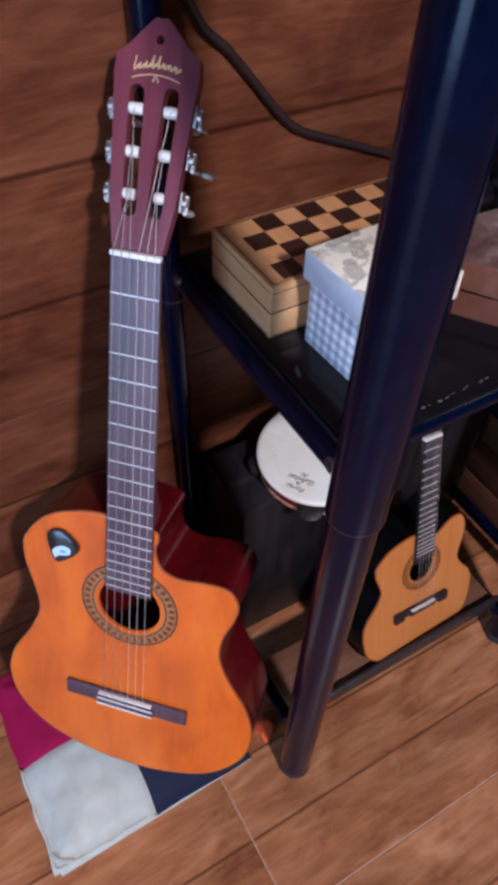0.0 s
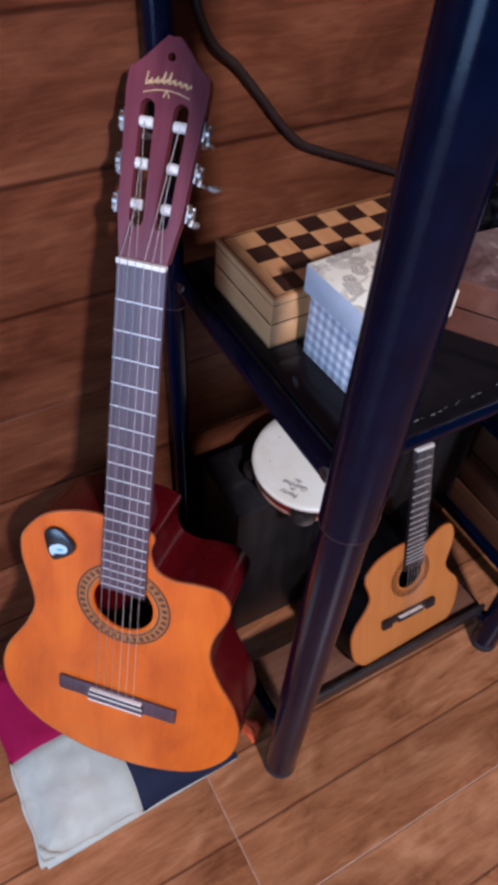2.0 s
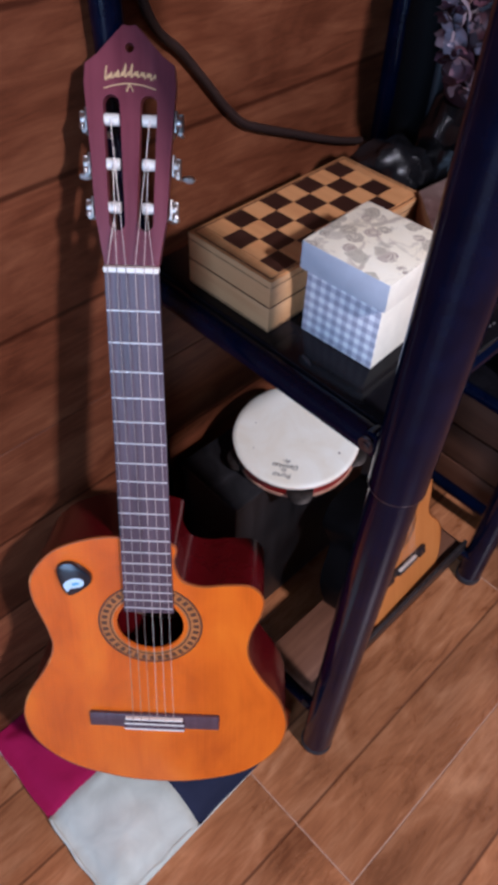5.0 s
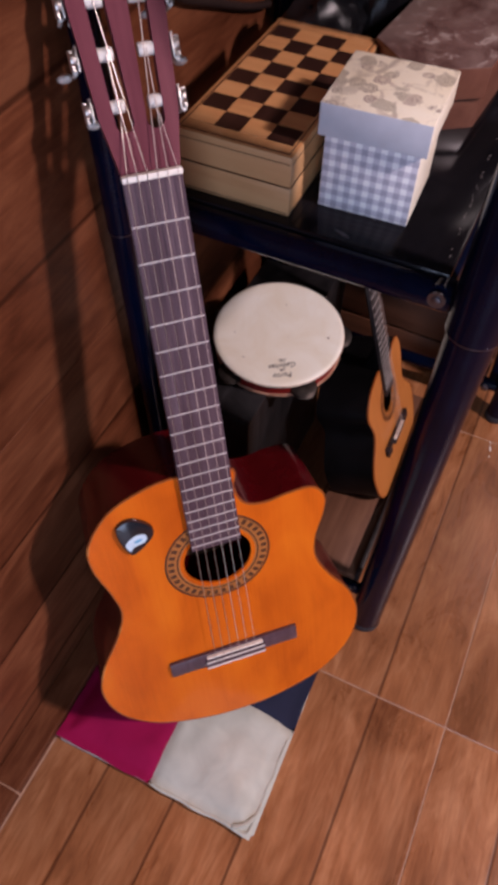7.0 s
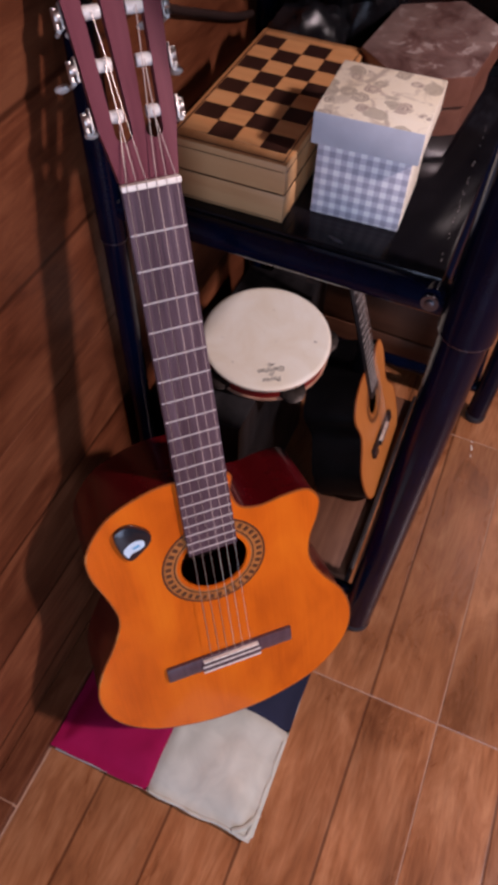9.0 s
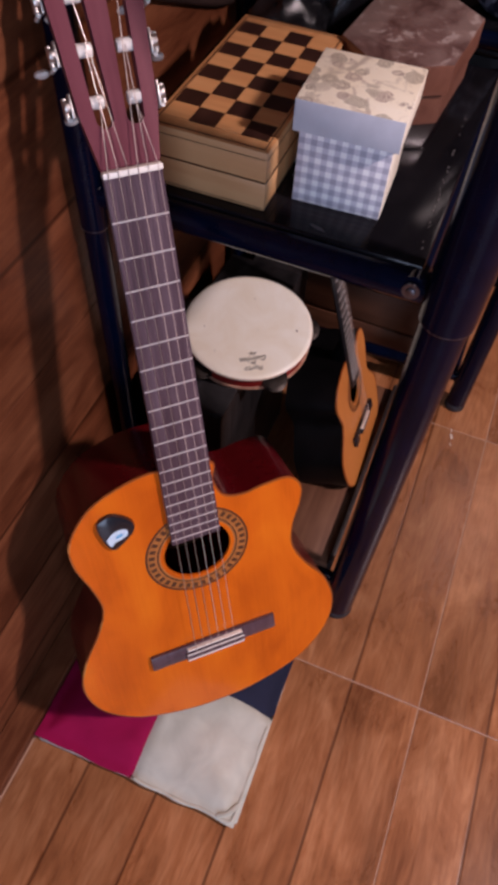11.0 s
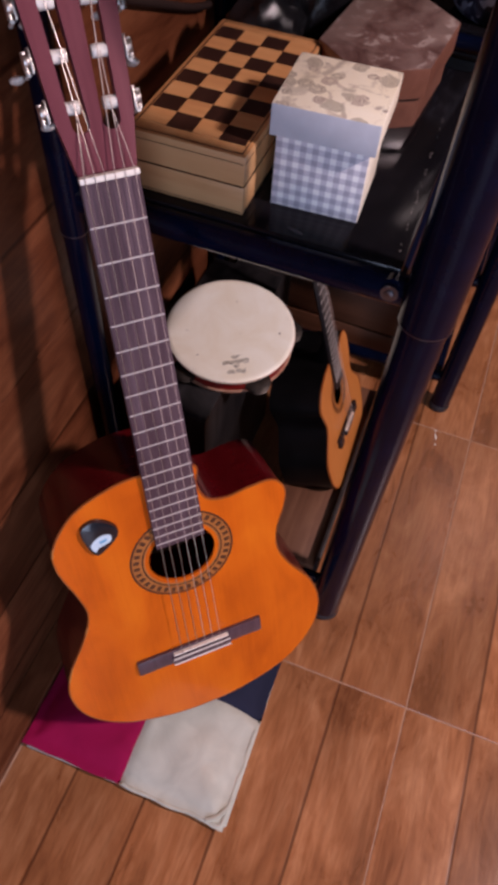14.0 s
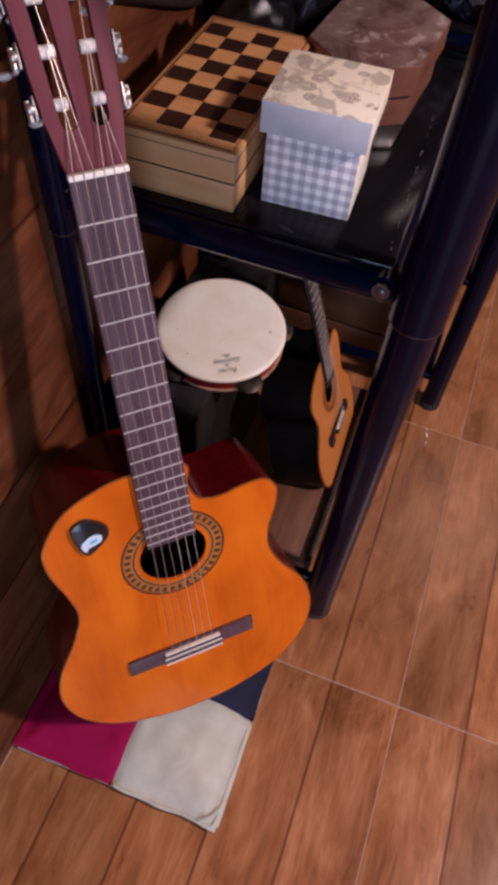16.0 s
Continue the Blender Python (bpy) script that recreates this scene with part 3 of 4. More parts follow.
HORN = {0.145: 0.008, 0.1475: 0.019, 0.132: 0.030, 0.100: 0.032, 0.068: 0.023, 0.043: 0.010}
SBODY = [(x * 0.64, (HORN.get(x, 0.0) if y > -0.46 else 0.0) + max(-SL + (y + 0.664) * (0.455 if y > -0.664 else 0.85), -SL - 0.078 - 0.02 * (0.19 - abs(x)))) for x, y in BODY]
M_SMALLTOP = timber("pale_orange_top", (0.47, 0.155, 0.030), (0.54, 0.195, 0.042), (0.60, 0.235, 0.058), 1, 0.38, 0.1, 1.0)
guitar("small_guitar", SM, "small cutaway guitar with pale orange top and black sides", 0.5, SBODY, SL, SL - 0.078, 0.027, 0.63, 0.088, SL, 0.033, 0.040, SL - 0.068 - 0.027, 18, M_BLACK, M_BLACK, M_SMALLTOP, True)

# ---------------------------------------------------------------- things on the shelf
chess = thing("chess_box", pose(0.2850, 0.456, SHELF_Z, 0, 0, 0.5), "folding wooden chess box with inlaid dark squares", "chess box")
M_MAPLE = timber("honey_maple", (0.45, 0.20, 0.07), (0.55, 0.265, 0.098), (0.62, 0.33, 0.14), 0, 0.42, 0.1)
M_BIRCH = timber("pale_birch", (0.42, 0.215, 0.088), (0.51, 0.285, 0.125), (0.58, 0.345, 0.165), 1, 0.42, 0.1, 0.8)
M_SQD = timber("dark_brown_square", (0.018, 0.007, 0.004), (0.030, 0.011, 0.007), (0.05, 0.020, 0.012), 0, 0.4, 0.1)
M_SQL = timber("light_square", (0.47, 0.205, 0.075), (0.57, 0.28, 0.105), (0.64, 0.345, 0.15), 1, 0.4, 0.1)
CL, CW, CH = 0.265, 0.128, 0.066
part("lower_tray", box((CL, CW, 0.0315), (0, 0, 0.01575), 0.0015), M_BIRCH, chess)
ob = part("upper_tray", box((CL, CW, 0.0325), (0, 0, 0.0490), 0.0015), (M_BIRCH, M_MAPLE), chess)
for f in ob.data.polygons:
    f.material_index = 1 if f.normal.z > 0.7 else 0
sq = 0.0284
for i in range(8):
    for j in range(4):
        x, y = (i - 3.5) * sq, (j - 1.5) * sq
        part("square", box((sq - 0.0004, sq - 0.0004, 0.0012), (x, y, 0.0655)), M_SQD if (i + j) % 2 == 0 else M_SQL, chess, "", False)
for z in (0.0575, 0.0322, 0.0030):
    part("trim_line", box((0.0007, CW - 0.003, 0.0007), (-CL / 2, 0, z)), M_SQD, chess, "", False)
    part("trim_line", box((CL - 0.003, 0.0007, 0.0007), (0, -CW / 2, z)), M_SQD, chess, "", False)
for sx in (-1, 1):
    part("trim_line", box((0.0010, CW - 0.010, 0.0008), (sx * (CL / 2 - 0.005), 0, 0.0652)), M_SQD, chess, "", False)
    part("trim_line", box((CL - 0.010, 0.0010, 0.0008), (0, sx * (CW / 2 - 0.005), 0.0652)), M_SQD, chess, "", False)

M_PAPER = paint("cream_paper", (0.80, 0.74, 0.60), 0.7, 0, 0.05, 60)
M_LAV = paint("lavender_grey_paper", (0.54, 0.56, 0.61), 0.65, 0, 0.05, 60)


def gingham():
    n = Nodes("blue_gingham_paper")
    p = n.split(n.place())
    bands = [n.math("GREATER_THAN", n.math("FRACT", n.math("MULTIPLY_ADD", p[k], 1 / 0.0124, 0.25)), 0.50) for k in (1, 2)]
    level = n.math("MULTIPLY", n.math("ADD", bands[0], bands[1]), 0.5)
    col = n.ramp(level, (0.0, (0.90, 0.90, 0.90)), (0.5, (0.61, 0.60, 0.66)), (1.0, (0.40, 0.395, 0.465)))
    n.bump(n.noise(n.place(), 400, 3), 0.08, 0.0005)
    return n.done(col, 0.6)


def botanical():
    n = Nodes("botanical_print_paper")
    p = n.place()
    warp = n.noise(p, 70, 4, 0.6)
    bent = n.put("ShaderNodeVectorMath", operation="MULTIPLY_ADD")
    n.join(n.put_noise_vec(p, 60), bent.inputs[0])
    bent.inputs[1].default_value = (0.010, 0.010, 0.0)
    n.join(p, bent.inputs[2])
    blooms = n.put("ShaderNodeTexVoronoi")
    n.join(bent.outputs[0], blooms.inputs["Vector"])
    blooms.inputs["Scale"].default_value = 46.0
    lot = n.split(blooms.outputs["Color"])
    shape = n.math("MULTIPLY", n.math("LESS_THAN", blooms.outputs["Distance"], n.math("MULTIPLY_ADD", lot[1], 0.30, 0.26)), n.math("GREATER_THAN", lot[0], 0.10))
    rings = n.math("SINE", n.math("MULTIPLY", n.math("ADD", blooms.outputs["Distance"], n.math("MULTIPLY", warp, 0.35)), 60.0))
    inside = n.math("MULTIPLY_ADD", n.math("GREATER_THAN", rings, 0.0), 0.42, 0.36)
    stem = n.put("ShaderNodeTexVoronoi", feature="DISTANCE_TO_EDGE")
    n.join(bent.outputs[0], stem.inputs["Vector"])
    stem.inputs["Scale"].default_value = 17.0
    twig = n.math("MULTIPLY", n.ramp(stem.outputs[0], (0.018, (1, 1, 1)), (0.045, (0, 0, 0))), n.ramp(n.noise(p, 24, 2), (0.42, (0, 0, 0)), (0.48, (1, 1, 1))))
    f = n.math("MAXIMUM", n.math("MULTIPLY", shape, inside), n.math("MULTIPLY", twig, 0.55))
    smudge = n.math("MULTIPLY", n.ramp(n.noise(p, 44, 5, 0.65, 0.8), (0.52, (0, 0, 0)), (0.60, (1, 1, 1))), 0.42)
    f = n.math("MAXIMUM", f, smudge)
    ink = n.mix(lot[2], (0.25, 0.22, 0.16), (0.28, 0.19, 0.17))
    stain = n.ramp(n.noise(p, 18, 4), (0.35, (0.85, 0.77, 0.58)), (0.65, (0.90, 0.85, 0.69)))
    col = n.mix(f, stain, ink)
    return n.done(col, 0.6)


gift = thing("gift_box", pose(0.2365, 0.3275, SHELF_Z, 0, 0, 3), "square paper gift box with blue gingham sides and botanical lid", "box")
body = box((0.096, 0.094, 0.086), (0, 0, 0.043), 0.0012)
M_GING = gingham()
ob = part("box_base", body, (M_PAPER, M_GING), gift)
for f in ob.data.polygons:
    f.material_index = 1 if abs(f.normal.x) > 0.7 else 0
LH = 0.032
lid = bmesh.new()
box((0.108, 0.106, LH), (0, 0, 0.111 - LH / 2), 0.0012, lid)
ob = part("lid", lid, (M_PAPER, M_LAV, botanical()), gift, "lid with lavender rim and botanical print")
for f in ob.data.polygons:
    f.material_index = 2 if f.normal.z > 0.7 else 1 if abs(f.normal.x) > 0.7 else 0

hexa = thing("hexagonal_box", pose(0.470, 0.325, SHELF_Z, 0, 0, -4), "brown hexagonal decorated box with a lid", "box")


def decoupage():
    n = Nodes("brown_decoupage")
    p = n.place()
    a = n.noise(p, 26, 4, 0.6, 1.0)
    b = n.noise(p, 60, 4, 0.6, 0.6)
    c = n.noise(n.stretch(p, (9, 20, 9)), 1.0, 3, 0.5, 0.5)
    col = n.ramp(a, (0.32, (0.085, 0.042, 0.036)), (0.62, (0.19, 0.115, 0.100)))
    haze = n.ramp(c, (0.46, (0, 0, 0)), (0.60, (1, 1, 1)))
    col = n.mix(n.math("MULTIPLY", haze, 0.45), col, (0.30, 0.22, 0.19))
    spots = n.math("MULTIPLY", n.ramp(a, (0.52, (0, 0, 0)), (0.58, (1, 1, 1))), n.ramp(b, (0.50, (0, 0, 0)), (0.58, (1, 1, 1))))
    col = n.mix(n.math("MULTIPLY", spots, 0.5), col, (0.50, 0.43, 0.39))
    n.bump(b, 0.2, 0.001)
    return n.done(col, 0.35)


def hexagon(hx, hy):
    return [(-hx, 0.0), (-hx * 0.55, -hy), (hx * 0.55, -hy), (hx, 0.0), (hx * 0.55, hy), (-hx * 0.55, hy)]


M_HEXSIDE = timber("brown_kraft", (0.12, 0.046, 0.030), (0.18, 0.075, 0.048), (0.24, 0.11, 0.072), 0, 0.35, 0.2, 0.7)
part("box_base", prism(hexagon(0.113, 0.063), 0.0, 0.05, None, 0.002), M_HEXSIDE, hexa)
ob = part("lid", prism(hexagon(0.120, 0.068), 0.038, 0.072, None, 0.002), (M_HEXSIDE, decoupage()), hexa, "lid with worn floral decoupage")
for f in ob.data.polygons:
    f.material_index = 1 if f.normal.z > 0.6 else 0

# ---------------------------------------------------------------- under the shelf
def streaked():
    n = Nodes("scuffed_black_board")
    p = n.place()
    long = n.noise(n.stretch(p, (38.0, 38.0, 3.0)), 1.0, 4, 0.6, 0.6)
    soft = n.noise(p, 9, 3)
    col = n.ramp(n.math("ADD", n.math("MULTIPLY", long, 0.6), n.math("MULTIPLY", soft, 0.4)), (0.40, (0.006, 0.0055, 0.006)), (0.60, (0.017, 0.0155, 0.0165)), (0.74, (0.040, 0.037, 0.040)))
    n.bump(long, 0.1, 0.001)
    return n.done(col, n.math("MULTIPLY_ADD", soft, 0.3, 0.30), 0.0, 0.0, 0.35)


M_CASE = streaked()
CASE_H = 0.3840
case = thing("black_case", pose(0.325, 0.4935, 0), "scuffed black board box standing against the wall", "box")
part("body", box((0.34, 0.125, CASE_H - 0.0075), (0, 0, (CASE_H - 0.0075) / 2), 0.004), M_CASE, case)
part("lid", box((0.344, 0.129, 0.007), (0, 0, CASE_H - 0.0035), 0.002), M_CASE, case)
narrow = thing("narrow_black_box", pose(0.606, 0.496, 0), "narrow black board box standing beside the larger one", "box")
part("body", box((0.200, 0.062, 0.352), (0, 0, 0.176), 0.004), M_CASE, narrow)
part("lid", box((0.203, 0.065, 0.007), (0, 0, 0.3555), 0.002), M_CASE, narrow)


TIP = Matrix.Rotation(radians(7.0), 4, Vector((0.33, -0.944, 0.0)))
tamb = thing("tambourine", Matrix.Translation((0.3045, 0.4515, CASE_H + 0.0118)) @ TIP, "tambourine with pale skin head and dark jingles", "tambourine")


def drum_skin():
    n = Nodes("pale_drum_skin")
    p = n.place()
    soft = n.noise(p, 14, 4, 0.6, 0.6)
    fine = n.noise(p, 120, 4, 0.6)
    col = n.ramp(soft, (0.32, (0.80, 0.72, 0.56)), (0.66, (0.88, 0.84, 0.72)))
    scratch = n.ramp(n.noise(n.stretch(p, (30, 190, 30)), 1.0, 3, 0.5, 1.2), (0.70, (0, 0, 0)), (0.78, (1, 1, 1)))
    col = n.mix(n.math("MULTIPLY", scratch, 0.30), col, (0.42, 0.35, 0.27))
    n.bump(fine, 0.06, 0.0006)
    return n.done(col, 0.5)


M_SKIN = drum_skin()
M_HOOP = timber("tan_wood_hoop", (0.30, 0.14, 0.085), (0.44, 0.24, 0.155), (0.56, 0.35, 0.25), 2, 0.4, 0.1)
M_HOOPRED = paint("red_lacquer", (0.22, 0.010, 0.008), 0.3, 0, 0.2, 40)
M_JING = paint("dark_brass", (0.10, 0.085, 0.075), 0.4, 0.9, 0.3, 80)
R, TH = 0.0975, 0.034
hoop = bmesh.new()
for z0, z1 in ((0.0, 0.007), (TH - 0.009, TH - 0.002)):
    lathe([(R - 0.007, z0), (R - 0.001, z0), (R, z0 + 0.0015), (R, z1 - 0.0015), (R - 0.001, z1), (R - 0.007, z1)], 60, hoop)
part("hoop", hoop, M_HOOP, tamb, "pale wooden hoop")
for k in range(5):
    bm = bmesh.new()
    rings = []
    for j in range(10):
        q = 2 * math.pi * k / 5 + 0.42 + 0.82 * j / 9
        rings.append([bm.verts.new((d * math.cos(q), d * math.sin(q), z)) for d, z in ((R - 0.007, 0.006), (R - 0.002, 0.006), (R - 0.002, TH - 0.008), (R - 0.007, TH - 0.008))])
    for A, B in zip(rings, rings[1:]):
        for i in range(4):
            bm.faces.new((A[i], A[(i + 1) % 4], B[(i + 1) % 4], B[i]))
    bm.faces.new(rings[0][::-1])
    bm.faces.new(rings[-1])
    part("hoop_panel", bm, M_HOOPRED, tamb, "red lacquered panel")
part("skin", lathe([(R - 0.001, TH - 0.0075), (R + 0.0012, TH - 0.007), (R + 0.0014, TH - 0.0025), (R - 0.001, TH - 0.0004), (R - 0.006, TH), (0.002, TH - 0.0004)], 72), M_SKIN, tamb, "pale stretched skin")
part("rim_cord", sweep([(x, y, TH - 0.0040) for x, y in circle(R + 0.0012, 60)], 0.0009, 6, True), M_HOOP, tamb, "thin tan cord round the rim")
for k in range(5):
    q = 2 * math.pi * k / 5 + 0.20
    for low in (0.0070, 0.0140):
        disc = part("jingle", lathe([(0.002, low), (0.017, low + 0.0002), (0.020, low + 0.0022), (0.017, low + 0.0036), (0.002, low + 0.0046)], 20), M_JING, tamb, "dark brass jingle")
        disc.matrix_local = Matrix.Translation(((R - 0.004) * math.cos(q), (R - 0.004) * math.sin(q), 0))
M_INK = paint("black_ink", (0.03, 0.025, 0.025), 0.6, 0, 0.1, 100, 0)
away = Vector((0.062, 0.030, 0)).normalized()
for words, d_, size in (("Porto", 0.083, 0.0120), ("de", 0.074, 0.008), ("Galinhas", 0.066, 0.0120), ("-PE-", 0.056, 0.008)):
    lettering("inscription", words, size, Matrix.Translation((-away.x * d_ + 0.004, -away.y * d_ - 0.002, TH + 0.0001)) @ Matrix.Rotation(math.atan2(away.y, away.x) + math.pi / 2 + 0.15, 4, "Z"), M_INK, tamb, 0.0002, 0.25)

for x, y, d_ in ((0.020, -0.072, 0.0016), (-0.066, 0.028, 0.0009), (-0.030, 0.060, 0.0008), (0.052, 0.010, 0.0007)):
    part("stain", rod((x, y, TH - 0.0002), (x, y, TH + 0.0002), d_, 10), M_DARKBIND, tamb, "small brown stain")

# ---------------------------------------------------------------- cushion on the floor
def cloth(name, colour):
    n = Nodes(name)
    p = n.place()
    weave = n.noise(p, 900, 2)
    folds = n.noise(p, 26, 3, 0.5, 0.8)
    col = n.ramp(folds, (0.3, tuple(c * 0.88 for c in colour)), (0.7, tuple(min(1, c * 1.06) for c in colour)))
    n.bump(n.math("ADD", n.math("MULTIPLY", weave, 0.25), folds), 0.35, 0.002)
    return n.done(col, 0.85, 0.0, 0.0, 0.15)


cush = thing("patchwork_cushion", pose(-0.112, 0.388, 0), "flat patchwork cushion with white, magenta and navy squares", "cushion")
PATCH = {(-1, -1): cloth("white_cotton", (0.56, 0.57, 0.49)), (-1, 1): cloth("magenta_cotton", (0.30, 0.005, 0.06)), (1, -1): cloth("navy_cotton", (0.020, 0.022, 0.045)), (1, 1): cloth("plum_cotton", (0.12, 0.008, 0.03))}
HALF = 0.169
for (sx, sy), mat in PATCH.items():
    bm = bmesh.new()
    n = 28
    for face in (0, 1):
        grid = []
        for i in range(n + 1):
            row = []
            for j in range(n + 1):
                a, b = i / n, j / n
                x, y = sx * HALF * a, sy * HALF * b
                edge = max(a, b)
                h = 0.0155 + 0.0205 * (1 - min(1.0, edge / 0.93) ** 4) if face else 0.014 - 0.012 * min(1, (1 - edge) * 8)
                if face:
                    h += 0.004 * noise.noise((x * 26, y * 26, 3.0)) * (1 - edge ** 6)
                    h -= 0.004 * math.exp(-(min(a, b) * HALF / 0.006) ** 2)
                wv = 0.004 * noise.noise((x * 22, y * 22, 7.0)) * edge
                row.append(bm.verts.new((x + wv, y + wv * 0.7, h)))
            grid.append(row)
        for i in range(n):
            for j in range(n):
                bm.faces.new((grid[i][j], grid[i + 1][j], grid[i + 1][j + 1], grid[i][j + 1]))
    bmesh.ops.remove_doubles(bm, verts=bm.verts, dist=0.0025)
    part("patch", bm, mat, cush)
part("backing", box((HALF * 1.985, HALF * 1.985, 0.007), (0.001, -0.002, 0.0036), 0.003, None, 2, Matrix.Rotation(0.022, 4, "Z")), PATCH[(-1, -1)], cush, "pale cotton backing")
hem_rng = random.Random(3)
hem = [(-HALF + 0.003, -0.004, 0.0150)] + [(-HALF + 0.002 + hem_rng.uniform(-0.0015, 0.0015), -HALF * k / 9, 0.0150 + hem_rng.uniform(-0.0012, 0.0012)) for k in range(1, 9)]
hem += [(-HALF + 0.004, -HALF + 0.005, 0.0165)] + [(-HALF * k / 9, -HALF + 0.002 + hem_rng.uniform(-0.0015, 0.0015), 0.0150 + hem_rng.uniform(-0.0012, 0.0012)) for k in range(8, 0, -1)]
part("hem", sweep(spline(hem, 4, False), 0.0026, 8, False, None, 0.6), PATCH[(-1, -1)], cush, "puckered white hem")
fold = bmesh.new()
sweep(spline([(-HALF + 0.004, -HALF + 0.028, 0.0165), (-HALF + 0.010, -HALF + 0.017, 0.0185), (-HALF + 0.017, -HALF + 0.010, 0.0185), (-HALF + 0.030, -HALF + 0.004, 0.0165)], 5, False), 0.0034, 8, False, fold, 0.6)
part("corner_fold", fold, cloth("greyed_cotton", (0.50, 0.50, 0.42)), cush, "grubby folded corner")

tag = thing("fabric_tag", pose(0.105, 0.252, 0.0, 0, 0, 35), "small folded orange fabric scrap on the floor", "fabric")
bm = bmesh.new()
for i in range(3):
    sweep([(-0.016 + 0.008 * i, -0.012, 0.006 + 0.004 * i), (-0.012 + 0.009 * i, 0.0, 0.014 + 0.002 * i), (-0.006 + 0.008 * i, 0.014, 0.007)], 0.007, 8, False, bm, 0.7)
part("cloth", bm, cloth("orange_cotton", (0.62, 0.10, 0.03)), tag)

# ---------------------------------------------------------------- cable on the wall
cable = thing("power_cable", pose(0, 0, 0), "black power cable hanging against the wall", "cable")
run = spline([(0.136, 0.590, 1.30), (0.150, 0.592, 1.12), (0.164, 0.594, 1.036), (0.184, 0.595, 0.992), (0.214, 0.596, 0.965), (0.245, 0.596, 0.930), (0.280, 0.596, 0.889), (0.307, 0.596, 0.864), (0.334, 0.596, 0.850), (0.392, 0.596, 0.826), (0.49, 0.596, 0.786), (0.55, 0.594, 0.768)], 6, False)
part("cord", sweep(run, 0.0050, 10, False, None, 1.0, (0, 1, 0)), paint("brown_black_cable", (0.020, 0.010, 0.008), 0.5, 0, 0.2, 60), cable)

fleck = thing("paint_fleck", pose(0.584, 0.072, 0.0, 0, 0, 18), "small white paint fleck on the floor tile", "fleck")
bm = bmesh.new()
for x, y, w, l in ((0, 0, 0.0035, 0.016), (-0.021, 0.004, 0.0022, 0.007), (0.016, -0.002, 0.002, 0.006)):
    prism([(x + l / 2 * math.cos(q) * (1 + 0.25 * math.sin(3 * q)), y + w / 2 * math.sin(q)) for q in (2 * math.pi * k / 10 for k in range(10))], 0.0001, 0.0005, bm)
tagged(part("paint", bm, M_BONE, fleck), kind="stuff")
smear = thing("dust_smear", pose(0.152, 0.332, SHELF_Z, 0, 0, 70), "pale dust smear on the shelf board", "smear")
part("dust", prism([(0.008 * math.cos(q) * (1 + 0.2 * math.sin(2 * q + 1)), 0.0025 * math.sin(q)) for q in (2 * math.pi * k / 14 for k in range(14))], 0.0002, 0.0005), paint("grey_dust", (0.05, 0.05, 0.058), 0.7), smear)

# ---------------------------------------------------------------- neighbouring stand
stand = thing("second_shelf_unit", pose(0.35, 0.36, 0), "second dark navy tubular shelf unit beside the first", "shelf")
for x, y in ((0.672, 0.085), (0.672, 0.560), (1.12, 0.085), (1.12, 0.560)):
    tube_leg(stand, (x, y), 0.0235, 0.69, 1.75)
for z in (0.342, 0.735, 0.078):
    for a, b in (((0.684, 0.10), (0.684, 0.55)), ((1.108, 0.10), (1.108, 0.55)), ((0.68, 0.115), (1.11, 0.115)), ((0.68, 0.545), (1.11, 0.545))):
        part("rail", rod(sp(*a, z), sp(*b, z), 0.0125, 16), M_BLUE, stand)
for z in (0.360, 0.753):
    part("shelf_board", box((0.42, 0.43, 0.012), sp(0.896, 0.335, z - 0.006), 0.003), M_BOARD, stand, "black glossy shelf board")
for z in (0.342, 0.735, 0.078):
    part("bolt", rod(sp(0.672, 0.128, z), sp(0.666, 0.128, z), 0.0075, 14, bevel=0.001), M_STEEL, stand, "steel bolt head")


def printed(name, colours, scale):
    n = Nodes(name)
    v = n.put("ShaderNodeTexVoronoi")
    n.join(n.place(), v.inputs["Vector"])
    v.inputs["Scale"].default_value = scale
    col = n.ramp(n.split(v.outputs["Color"])[0], *[((k + 0.5) / len(colours), c) for k, c in enumerate(colours)])
    return n.done(col, 0.4)


jar = thing("spice_jar", pose(0.738, 0.283, 0.360, 0, 0, 20), "printed jar with red patterned cloth cover on the shelf", "jar")
part("jar_body", lathe([(0.020, 0.0), (0.023, 0.003), (0.023, 0.062), (0.020, 0.066)], 28), printed("black_white_print", [(0.04, 0.04, 0.05), (0.50, 0.50, 0.52), (0.10, 0.10, 0.12)], 70), jar)
bm = lathe([(0.022, 0.067), (0.028, 0.080), (0.026, 0.105), (0.020, 0.118), (0.030, 0.140), (0.036, 0.175), (0.022, 0.200)], 28)
for v in bm.verts:
    v.co.xy *= 1 + 0.16 * noise.noise(v.co * 60)
part("cover", bm, printed("red_print", [(0.30, 0.012, 0.04), (0.60, 0.34, 0.36), (0.20, 0.008, 0.03)], 60), jar, "red patterned cloth cover")
# guessed crate, added to stand for the dim brown patch under the shelf
crate = thing("guessed_crate", pose(0.905, 0.325, 0), "guessed low brown crate, added where the floor under the shelf is dim", "crate")
M_CRATE = timber("dim_brown_wood", (0.07, 0.026, 0.013), (0.12, 0.048, 0.024), (0.17, 0.074, 0.039), 1, 0.5, 0.0, 0.6)
for k in range(3):
    for sx in (-1, 1):
        part("slat", box((0.012, 0.39, 0.088), (sx * 0.164, 0, 0.050 + 0.094 * k), 0.002), M_CRATE, crate)
    for sy in (-1, 1):
        part("slat", box((0.314, 0.012, 0.088), (0, sy * 0.188, 0.050 + 0.094 * k), 0.002), M_CRATE, crate)
